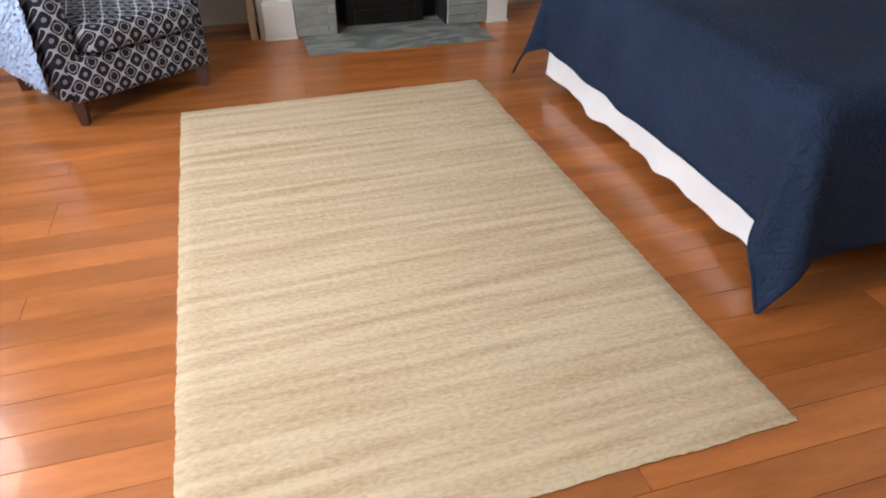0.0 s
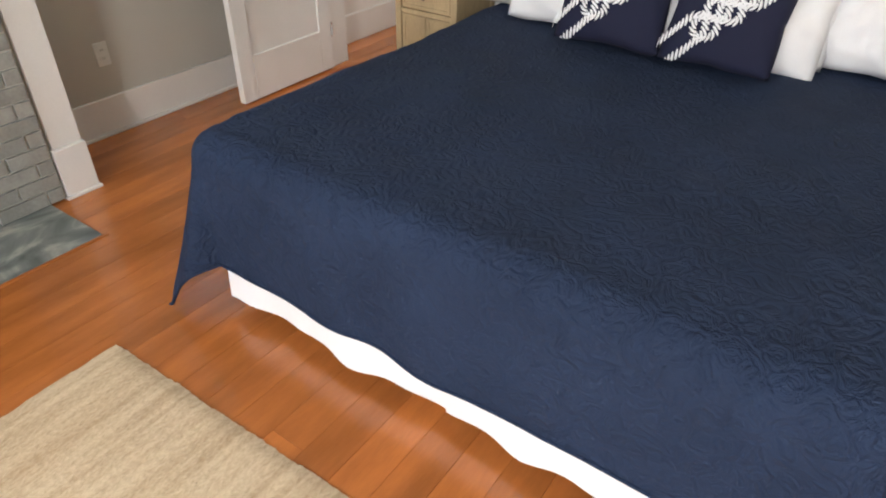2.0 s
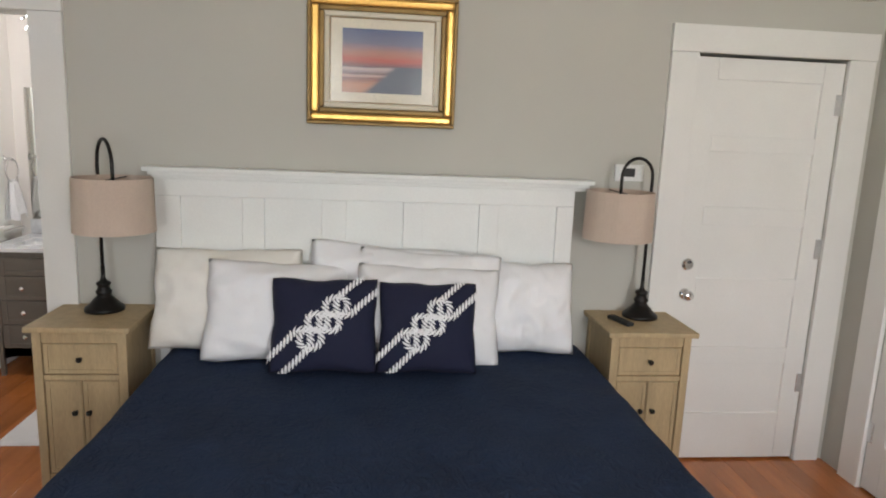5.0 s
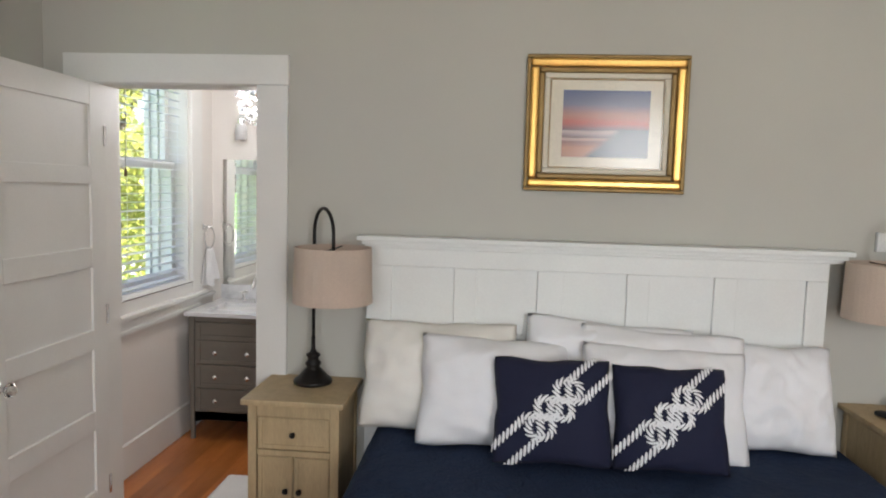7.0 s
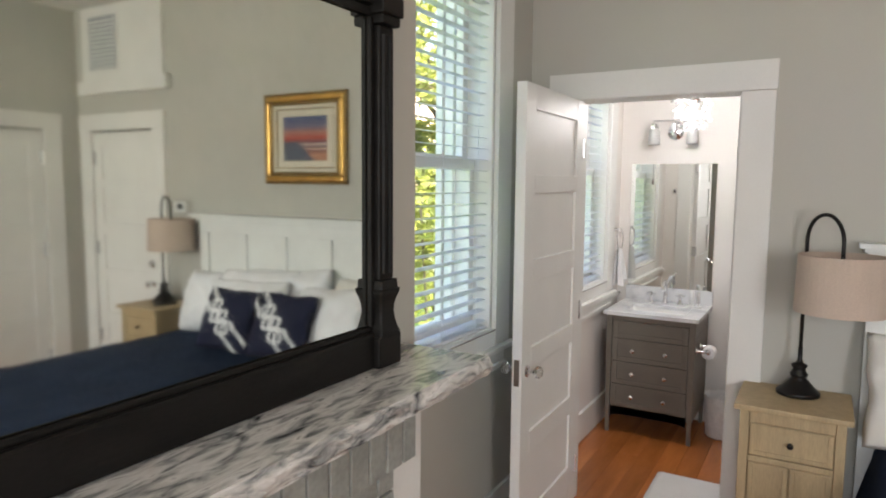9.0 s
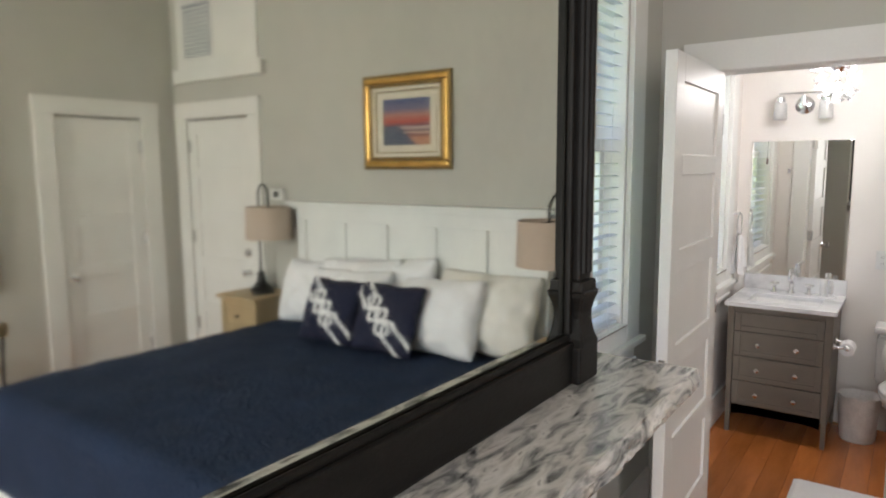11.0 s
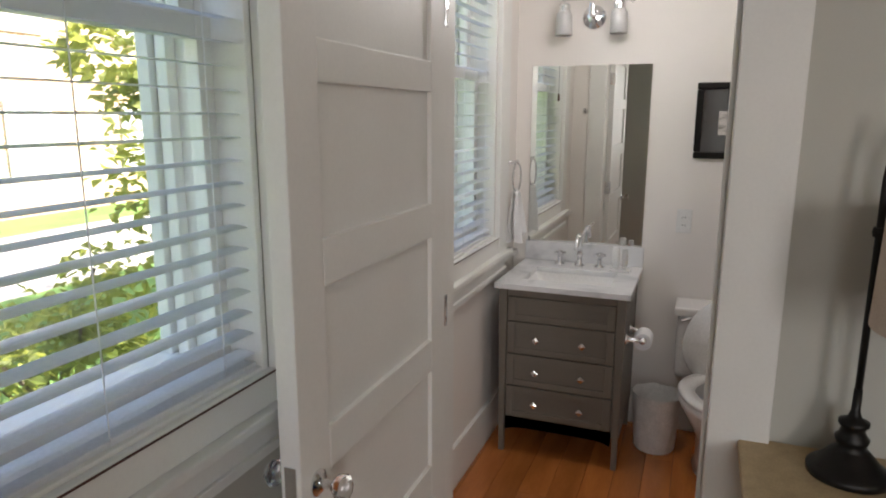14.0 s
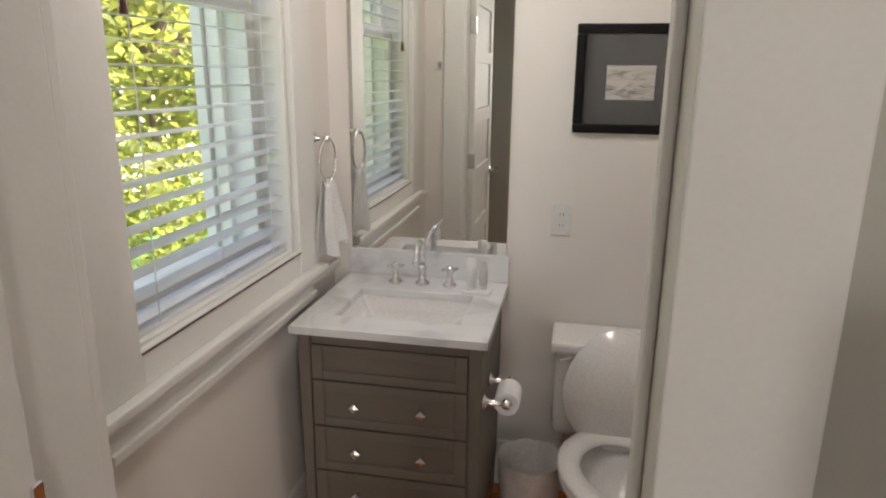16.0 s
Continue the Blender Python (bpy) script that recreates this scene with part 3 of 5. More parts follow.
# ---- windows ----
def window(name, win, label):
    x0, x1, z0, z1 = win
    ob = thing(name, label, "window")
    tagged(ob, kind="structure")
    y = N
    zm, ledge = 1.764, z0 - 0.075
    for a, b in ((x0 - 0.135, x0), (x1, x1 + 0.15)):
        part("casing_leg", box(a, b, y - 0.036, y - 0.0125, ledge, z1), WHITE, ob)
    part("bottom_casing", box(x0 + 0.0005, x1 - 0.0005, y - 0.034, y - 0.0125, ledge, z0 + 0.004), WHITE, ob)
    # the shadow between blind and frame, modelled as a thin dark strip
    part("sill_shade_line", box(x0 + 0.001, x1 - 0.001, y - 0.037, y - 0.0345, z0 - 0.002, z0 + 0.002, bev=0), LEGW, ob, "thin dark strip standing for the shadow line under the blind")
    part("casing_head", box(x0 - 0.13, x1 + 0.13, y - 0.04, y - 0.0125, z1 + 0.001, z1 + 0.14), WHITE, ob)
    part("stool", box(x0 - 0.16, x1 + 0.175, y - 0.062, y - 0.0125, ledge - 0.026, ledge - 0.0005, bev=0.006), WHITE, ob)
    part("apron", box(x0 - 0.125, x1 + 0.1, y - 0.034, y - 0.0125, ledge - 0.11, ledge - 0.0265), WHITE, ob)
    part("apron_moulding", box(x0 - 0.13, x1 + 0.105, y - 0.046, y - 0.0345, ledge - 0.11, ledge - 0.085, bev=0.004), WHITE, ob)
    for a, b in ((x0, x0 + 0.02), (x1 - 0.02, x1)):
        part("window_jamb", box(a, b, y - 0.012, y + 0.236, z0, z1), WHITE, ob)
    part("window_sill", box(x0 + 0.0205, x1 - 0.0205, y - 0.012, y + 0.29, z0 + 0.001, z0 + 0.012), WHITE, ob)
    for a, b in ((x0 - 0.09, x0 + 0.035), (x1 - 0.035, x1 + 0.09)):
        part("outer_casing", box(a, b, y + 0.241, y + 0.275, z0, z1), WHITE, ob)
    for a, b in ((x0 + 0.0205, x0 + 0.05), (x1 - 0.05, x1 - 0.0205)):
        part("storm_stile", box(a, b, y + 0.175, y + 0.2, z0 + 0.0125, z1), WHITE, ob)
    for s0, s1, d in ((z0 + 0.012, zm + 0.02, 0.075), (zm - 0.02, z1 - 0.005, 0.115)):
        sash = part("sash", box(x0 + 0.02, x0 + 0.065, y + d, y + d + 0.035, s0, s1), WHITE, ob)
        part("sash_stile", box(x1 - 0.065, x1 - 0.02, y + d, y + d + 0.035, s0, s1), WHITE, sash)
        part("sash_rail", box(x0 + 0.0655, x1 - 0.0655, y + d, y + d + 0.035, s0, s0 + 0.055), WHITE, sash)
        part("sash_rail", box(x0 + 0.0655, x1 - 0.0655, y + d, y + d + 0.035, s1 - 0.045, s1), WHITE, sash)
        g = part("pane", box(x0 + 0.06, x1 - 0.06, y + d + 0.015, y + d + 0.019, s0 + 0.05, s1 - 0.04, bev=0), GLASS, sash)
        g.visible_shadow = False
    return ob


window("window_1", WIN1, "tall white double-hung window with trim")
window("window_2", WIN2, "white double-hung bathroom window with trim")


def blind(win, label, tilt):
    x0, x1, z0, z1 = win
    ob = thing("window_blind", label, "blind")
    y = N + 0.028
    part("headrail", box(x0 + 0.022, x1 - 0.022, y - 0.028, y + 0.028, z1 - 0.06, z1 - 0.005), SLATM, ob)
    pitch = 0.049
    n = int((z1 - 0.09 - z0 - 0.03) / pitch)
    bm = bmesh.new()
    wx = x1 - x0 - 0.05

    def f(u, v):
        a = (v - 0.5) * 0.05
        return Vector(((u - 0.5) * wx, a, 0.003 * (1 - (2 * v - 1) ** 2)))

    grid(bm, 1, 4, f)
    bmesh.ops.solidify(bm, geom=bm.faces[:], thickness=0.0028)
    data = mesh_of("slat", bm, SLATM)
    for i in range(n):
        s = new("slat", data)
        s.parent = ob
        s.matrix_basis = pose((x0 + x1) / 2, y, z0 + 0.045 + i * pitch, tilt + math.sin(i * 2.3) * 1.2)
    part("bottom_rail", box(x0 + 0.025, x1 - 0.025, y - 0.026, y + 0.026, z0 + 0.004, z0 + 0.024), SLATM, ob)
    for k in (0.15, 0.5, 0.85):
        xx = x0 + (x1 - x0) * k
        part("ladder_cord", box(xx - 0.001, xx + 0.001, y - 0.027, y - 0.025, z0 + 0.02, z1 - 0.06, bev=0), SLATM, ob)
    part("lift_cord", tube(bmesh.new(), [(x0 + 0.1, y - 0.034, z1 - 0.06), (x0 + 0.1, y - 0.035, z1 - 0.5), (x0 + 0.1, y - 0.034, z1 - 0.89)], 0.0015, 6), DARK, ob)
    part("cord_tassel", lathe(bmesh.new(), [(0.002, 0.05), (0.006, 0.04), (0.009, 0.0)], 10, (x0 + 0.1, y - 0.034, z1 - 0.94)), LEGW, ob, "wooden cord tassel")
    return ob


blind(WIN1, "white two-inch slat blind lowered with slats open", 4)
blind(WIN2, "white two-inch slat blind in the bathroom window", 4)
for (a, b, z0, z1), k in zip(WWIN, (3, 4)):
    ob = thing("window_%d" % k, "white trimmed window in the west wall", "window")
    tagged(ob, kind="structure")
    for y0, y1 in ((a - 0.12, a), (b, b + 0.12)):
        part("casing_leg", box(W, W + 0.02, y0, y1, z0, z1), WHITE, ob)
    part("casing_head", box(W, W + 0.024, a - 0.13, b + 0.13, z1, z1 + 0.13), WHITE, ob)
    part("window_sill", box(W - 0.13, W + 0.05, a - 0.13, b + 0.13, z0 - 0.03, z0), WHITE, ob)
    part("meeting_rail", box(W - 0.05, W - 0.02, a, b, 1.76, 1.8), WHITE, ob)

# ---- fireplace ----
BX0, BX1, BY = 0.02, 1.70, 4.375
OX0, OX1, OZ = 0.515, 1.272, 0.78
wall("chimney_breast", "x", BX0, BX1, BY, N, 0, H, [(OX0, OX1, 0, OZ)], WALL, "warm grey chimney breast above the mantel")
fp = thing("fireplace", "grey painted brick fireplace with slate hearth", "fireplace")
part("firebox", box(OX0 - 0.001, OX1 + 0.001, 4.62, 4.66, 0.002, OZ, bev=0), SOOT, fp)
for a, b in ((OX0, OX0 + 0.01), (OX1 - 0.01, OX1)):
    part("firebox_side", box(a, b, BY - 0.01, 4.62, 0.002, OZ, bev=0), SOOT, fp)
part("firebox_top", box(OX0, OX1, BY - 0.01, 4.62, OZ - 0.012, OZ, bev=0), SOOT, fp)
for a, b in ((BX0 + 0.03, 0.245), (1.556, BX1 + 0.004)):
    part("pilaster", box(a + 0.012, b - 0.004, BY - 0.022, BY - 0.001, 0.23, 1.16), WHITE, fp, "white painted wooden pilaster")
    part("plinth_block", box(a, b, BY - 0.04, BY - 0.001, 0.014, 0.228), WHITE, fp, "white plinth block")
    part("shoe_moulding", box(a - 0.008, b + 0.008, BY - 0.052, BY - 0.001, 0, 0.0135), WHITE, fp)
part("hearth", box(0.281, 1.482, 3.965, BY + 0.2, -0.012, 0.006, bev=0.003), SLATE, fp, "veined grey-green slate hearth")
part("hearth_border", box(0.262, 1.5, 3.947, 3.9645, -0.012, 0.005, bev=0.003), PLANK, fp, "pine border strip")
part("mortar_bed", box(0.25, OX0 - 0.006, BY - 0.028, BY - 0.001, 0.006, 1.165, bev=0), MORTAR, fp)
part("mortar_bed", box(OX1 + 0.006, 1.55, BY - 0.028, BY - 0.001, 0.006, 1.165, bev=0), MORTAR, fp)
part("corbel_bed", box(0.25, 1.6, BY - 0.058, BY - 0.0285, 1.0, 1.229, bev=0), MORTAR, fp)
part("mortar_bed", box(OX0 - 0.006, OX1 + 0.006, BY - 0.028, BY - 0.001, OZ + 0.006, 1.165, bev=0), MORTAR, fp)
ic = thing("fire_cover", "black cast-iron summer cover closing the firebox", "fire cover", pose(0.87, 4.52, 0.006))
part("cover_panel", box(-0.27, 0.27, -0.012, 0.012, 0, 0.62, bev=0.004), BLACKM, ic)
for a, b, z0, z1 in ((-0.27, -0.21, 0.0, 0.62), (0.21, 0.27, 0.0, 0.62), (-0.209, 0.209, 0.0, 0.1), (-0.209, 0.209, 0.54, 0.62)):
    part("cover_border", box(a, b, -0.03, -0.0121, z0, z1, bev=0.006), BLACKM, ic)
for a, b, z0, z1 in ((-0.17, -0.15, 0.14, 0.5), (0.15, 0.17, 0.14, 0.5), (-0.149, 0.149, 0.14, 0.16), (-0.149, 0.149, 0.48, 0.5)):
    part("cover_moulding", box(a, b, -0.022, -0.0121, z0, z1, bev=0.004), BLACKM, ic)
for i in range(7):
    a = i * 2 * math.pi / 7
    part("cast_petal", lathe(bmesh.new(), [(0.03, 0), (0.026, 0.006), (0.004, 0.01)], 12, m=Matrix.Translation((0.06 * math.cos(a), -0.012, 0.32 + 0.06 * math.sin(a))) @ Matrix.Rotation(math.pi / 2, 4, "X")), BLACKM, ic)

# mantel slab with a rough chiselled edge
ms = thing("mantel_shelf", "grey and white veined granite mantel slab with chiselled edge", "mantel shelf")
MX0, MX1, MY0, MZ = 0.12, 1.63, 4.115, 1.275


def mantel_edge(u, v):
    x = MX0 + (MX1 - MX0) * u
    k = noise.noise(Vector((x * 14, v * 3, 1))) * 0.008 + noise.noise(Vector((x * 40, v * 6, 5))) * 0.005
    return Vector((x, MY0 + k + 0.012 * (abs(v - 0.5) * 2) ** 3, MZ - 0.045 * v))


part("chiselled_edge", grid(bmesh.new(), 90, 6, mantel_edge), GRANITE, ms, "rough chiselled front edge")
part("slab", box(MX0 + 0.004, MX1 - 0.004, MY0 + 0.008, BY - 0.0005, MZ - 0.044, MZ - 0.0005, bev=0), GRANITE, ms)


def mantel_end(u, v):
    y = MY0 + 0.006 + (BY - MY0 - 0.006) * u
    k = noise.noise(Vector((y * 14, v * 3, 9))) * 0.006
    return Vector((MX1 + k - 0.008 * (abs(v - 0.5) * 2) ** 3, y, MZ - 0.045 * v))


part("chiselled_end", grid(bmesh.new(), 16, 6, mantel_end), GRANITE, ms, "rough chiselled end")

om = thing("overmantel_mirror", "tall ebonised wood overmantel mirror standing on the mantel", "mirror")
MC = 0.875
GX = 0.53
FY = 4.278
part("mirror_glass", box(MC - GX, MC + GX, 4.303, 4.306, 1.34, 2.05, bev=0), AGED, om, "slightly foxed silver mirror glass")
part("back_board", box(MC - GX - 0.02, MC + GX + 0.02, 4.3065, BY - 0.001, MZ + 0.001, 2.16, bev=0), BLACKW, om)
part("bottom_rail", box(MC - GX, MC + GX, FY + 0.005, 4.306, MZ + 0.001, 1.355, bev=0.006), BLACKW, om)
part("bottom_bead", box(MC - GX, MC + GX, FY + 0.014, 4.3025, 1.353, 1.366, bev=0.006), BLACKW, om)
part("top_rail", box(MC - GX, MC + GX, FY + 0.005, 4.306, 2.035, 2.16, bev=0.006), BLACKW, om)
part("top_bead", box(MC - GX, MC + GX, FY + 0.014, 4.3025, 2.015, 2.034, bev=0.006), BLACKW, om)
part("cornice", box(MC - GX - 0.14, MC + GX + 0.14, FY - 0.05, BY - 0.001, 2.161, 2.215, bev=0.014), BLACKW, om)
for s in (-1, 1):
    c = MC + s * (GX + 0.03)
    part("post", box(c - 0.026, c + 0.026, FY, BY - 0.001, 1.465, 2.0, bev=0.006), BLACKW, om)
    for k in (-0.011, 0.011):
        part("reeding", tube(bmesh.new(), [(c + k, FY, 1.48), (c + k, FY, 1.7), (c + k, FY, 1.98)], 0.007, 8), BLACKW, om)
    part("inner_bead", box(c - s * 0.034 - 0.0075, c - s * 0.034 + 0.0075, FY + 0.012, 4.3025, 1.367, 2.014, bev=0.005), BLACKW, om)
    part("plinth", box(c - 0.042, c + 0.042, FY - 0.01, BY - 0.001, MZ + 0.001, 1.345, bev=0.005), BLACKW, om)
    bm = bmesh.new()
    rings = []
    for z, w in ((1.345, 0.038), (1.352, 0.037), (1.36, 0.033), (1.375, 0.029), (1.395, 0.026), (1.41, 0.027), (1.425, 0.031), (1.437, 0.036), (1.445, 0.037), (1.447, 0.033), (1.465, 0.032)):
        y0 = FY + 0.018 - w * 0.8
        rings.append([bm.verts.new(p) for p in ((c - w, y0 + 0.004, z), (c - w + 0.004, y0, z), (c + w - 0.004, y0, z), (c + w, y0 + 0.004, z), (c + w, BY - 0.001, z), (c - w, BY - 0.001, z))])
    for ra, rb in zip(rings, rings[1:]):
        for i in range(6):
            bm.faces.new((ra[i], ra[(i + 1) % 6], rb[(i + 1) % 6], rb[i]))
    bm.faces.new(rings[-1])
    part("carved_base", bm, BLACKW, om, "carved and moulded base of the post")
    bm = bmesh.new()
    for z0, z1, w in ((2.0, 2.02, 0.032), (2.02, 2.06, 0.038), (2.06, 2.16, 0.03)):
        bx(bm, c - w, c + w, FY + 0.012 - w * 0.8, BY - 0.001, z0, z1, 0.005)
    part("capital", bm, BLACKW, om, "moulded capital of the post")

ct = thing("side_table", "small pale wooden side table against the wall", "table", pose(-0.34, 4.57, 0))
for x in (-0.32, 0.32):
    for y in (-0.17, 0.17):
        part("leg", box(x - 0.022, x + 0.022, y - 0.022, y + 0.022, 0, 0.68), OAK, ct)
part("tabletop", box(-0.36, 0.36, -0.21, 0.21, 0.681, 0.705), OAK, ct)
part("shelf", box(-0.298, 0.298, -0.18, 0.18, 0.27, 0.29), OAK, ct)

# ---- bed ----
BC, HB = 2.31, 3.4
bed = thing("bed", "king bed with a white panelled headboard", "bed", pose(2.4, BC, 0))
part("mattress", box(-0.87, 0.95, -0.89, 0.82, 0.33, 0.645, bev=0.06), LINEN, bed)
part("box_spring", box(-0.87, 0.95, -0.88, 0.81, 0.13, 0.328, bev=0.02), LINEN, bed)
for x in (-0.8, 0.85):
    for y in (-0.8, 0.75):
        part("bed_leg", box(x - 0.03, x + 0.03, y - 0.03, y + 0.03, 0, 0.129), LEGW, bed)
hb = part("headboard", box(HB - 2.4 - 0.011, HB - 2.4 + 0.04, -0.9, 0.98, 0.3, 1.385), HBWHITE, bed, "white painted panelled headboard")
fx0, fx1 = HB - 2.4 - 0.026, HB - 2.4 - 0.0115
stiles = [(-0.905, -0.824), (-0.551, -0.459), (-0.2, -0.108), (0.151, 0.26), (0.514, 0.611), (0.877, 0.985)]
for a, b in stiles:
    part("headboard_stile", box(fx0, fx1, a, b, 0.3, 1.3255), HBWHITE, hb)
part("headboard_rail", box(fx0 - 0.001, fx1, -0.905, 0.985, 1.326, 1.40), HBWHITE, hb)
bm = bmesh.new()
for z0, z1, d, o in ((1.40, 1.415, 0.028, 0.01), (1.415, 1.432, 0.04, 0.022), (1.432, 1.452, 0.058, 0.04)):
    bx(bm, fx0 - d + 0.02, fx1 + 0.05, -0.945 - o, 0.985 + o, z0, z1, 0.004)
part("headboard_cap", bm, HBWHITE, hb, "moulded cap rail")

# quilt: a flat cloth laid over the mattress, folding down on three sides
QX0, QY, QC = 1.55, 0.875, 2.275
QT = 0.672


def quilt(u, v):
    lx, ly = 1.81 + 0.505, 2 * (QY + 0.55)
    px, py = 3.36 - u * lx, (v - 0.5) * ly
    ox, oy = max(0.0, QX0 - px), max(0.0, abs(py) - QY)
    sy = 1 if py > 0 else -1
    z = QT + 0.012 * noise.noise(Vector((px * 2.2, py * 2.2, 0.3))) + 0.006 * noise.noise(Vector((px * 7, py * 7, 4))) + 0.007 * abs(noise.noise(Vector((px * 13 + 2 * noise.noise(Vector((py * 4, px * 4, 1))), py * 13, 2)))) * (0.4 + noise.noise(Vector((px * 1.7, py * 1.7, 8))))
    x, y = max(px, QX0), QC + max(-QY, min(QY, py))
    d = math.hypot(ox, oy)
    if d > 0:
        th = math.atan2(oy, ox)
        r = 0.09
        a = min(d / r, math.pi / 2)
        out, down = r * math.sin(a), r * (1 - math.cos(a))
        rest = max(0.0, d - r * math.pi / 2)
        corner = math.sin(2 * th) ** 2
        ripple = 0.012 * math.sin(9 * (x + y) + 2 * math.sin(5 * y)) * min(1, rest * 3)
        out += rest * (0.03 + 0.2 * math.sin(th) + 0.2 * corner) + ripple + 0.03 * corner * math.sin(6 * th) * min(1, rest * 3)
        down += rest * (0.985 - 0.03 * corner)
        x -= out * math.cos(th)
        y += sy * out * math.sin(th)
        z -= down
        z = max(z, 0.013 + 0.01 * corner)
    return Vector((x, y, z))


bm = grid(bmesh.new(), 170, 200, quilt)
q = solid("quilt", bm, NAVY, "navy blue stitched quilt hanging nearly to the floor", "quilt", smooth=True)
part("binding", tube(bmesh.new(), [quilt(1.0, i / 240) for i in range(241)], 0.006, 6), NAVY, q, "stitched navy binding along the hem", smooth=True)
mod = q.modifiers.new("thickness", "SOLIDIFY")
mod.thickness, mod.offset = 0.007, -1

sk = thing("bed_skirt", "white gathered cotton bed skirt below the quilt", "bed skirt")


def skirt(p0, p1, nrm, seed):
    p0, p1, nrm = Vector(p0), Vector(p1), Vector(nrm)
    L = (p1 - p0).length

    def f(u, v):
        s = u * L
        w = 0.012 * math.sin(s * 11 + seed) + 0.006 * math.sin(s * 29 + seed)
        low = 0.068 + 0.035 * noise.noise(Vector((s * 4.5, seed, 0)))
        z = 0.33 + (low - 0.33) * v
        return p0 + (p1 - p0) * u + nrm * (w * v + 0.01 * v) + Vector((0, 0, z))

    return grid(bmesh.new(), int(L * 60), 8, f)


part("skirt_panel", skirt((1.50, QC - 0.93, 0), (1.50, QC + 0.0, 0), (-1, 0, 0), 1.0), LINEN, sk, smooth=True)
part("skirt_panel", skirt((1.50, QC + 0.001, 0), (1.50, QC + 0.89, 0), (-1, 0, 0), 4.0), LINEN, sk, smooth=True)
part("skirt_panel", skirt((1.56, QC + 0.90, 0), (3.32, QC + 0.90, 0), (0, 1, 0), 2.0), LINEN, sk, smooth=True)
part("skirt_panel", skirt((1.56, QC - 0.90, 0), (3.32, QC - 0.90, 0), (0, -1, 0), 3.0), LINEN, sk, smooth=True)


def puff(u, v, t):
    """Half thickness of a cushion at u, v in -1..1."""
    return t * max(0.0, (1 - abs(u) ** 2.2)) ** 0.5 * max(0.0, (1 - abs(v) ** 2.2)) ** 0.5


def cushion_mesh(w, h, t, seed, crumple=0.012, n=30):
    bm = bmesh.new()
    for side in (1, -1):
        def f(a, b):
            u, v = 2 * a - 1, 2 * b - 1
            k = 1 - 0.17 * (1 - abs(u * v)) * (abs(u) ** 3 + abs(v) ** 3) / 2 - 0.035 * (abs(u * v)) ** 6 + 0.035 * noise.noise(Vector((u * 2 + seed, v * 2, 7)))
            d = puff(u, v, t)
            c = crumple * noise.noise(Vector((u * 2.5 + seed, v * 2.5, side))) * min(1, d / t * 2)
            c += 0.5 * crumple * noise.noise(Vector((u * 7 + seed, v * 4, side * 3))) * min(1, d / t * 2)
            return Vector((u * w / 2 * k, side * -(d + c), v * h / 2 * k))
        grid(bm, n, n, f)
    bmesh.ops.remove_doubles(bm, verts=bm.verts[:], dist=0.0008)
    return bm


def pillow(label, material, w, h, t, y, x, z, lean, turn=0.0, roll=0.0, seed=0.0, crumple=0.026):
    """A pillow standing on its long edge at (x, y, z), leaning back towards the headboard."""
    m = pose(x, y, z, 0, 0, -90 + turn) @ pose(0, 0, 0, -lean, roll, 0) @ Matrix.Translation((0, 0, h / 2))
    return solid("pillow", cushion_mesh(w, h, t, seed, crumple), material, label, "pillow", m, "bed pillows", smooth=True)


ZB = 0.675
pillow("cream white pillow leaning on the headboard", CREAM, 0.66, 0.46, 0.11, 2.97, 3.19, ZB, 20, seed=1)
pillow("white pillow standing behind the rope cushion", LINEN, 0.62, 0.44, 0.12, 2.735, 3.07, ZB - 0.01, 22, 6, 3, seed=2)
pillow("white pillow leaning against the headboard middle", LINEN, 0.7, 0.45, 0.09, 2.30, 3.22, ZB + 0.03, 16, 0, 4, seed=3)
pillow("white pillow leaning against the headboard", LINEN, 0.66, 0.46, 0.09, 2.10, 3.15, ZB + 0.01, 18, -2, 3, seed=4)
pillow("white pillow beside the navy cushion", LINEN, 0.64, 0.44, 0.11, 2.10, 3.04, ZB - 0.01, 22, 0, 2, seed=5)
pillow("white pillow at the bed's edge", LINEN, 0.44, 0.43, 0.11, 1.635, 3.18, ZB - 0.005, 20, -4, 0, seed=6)


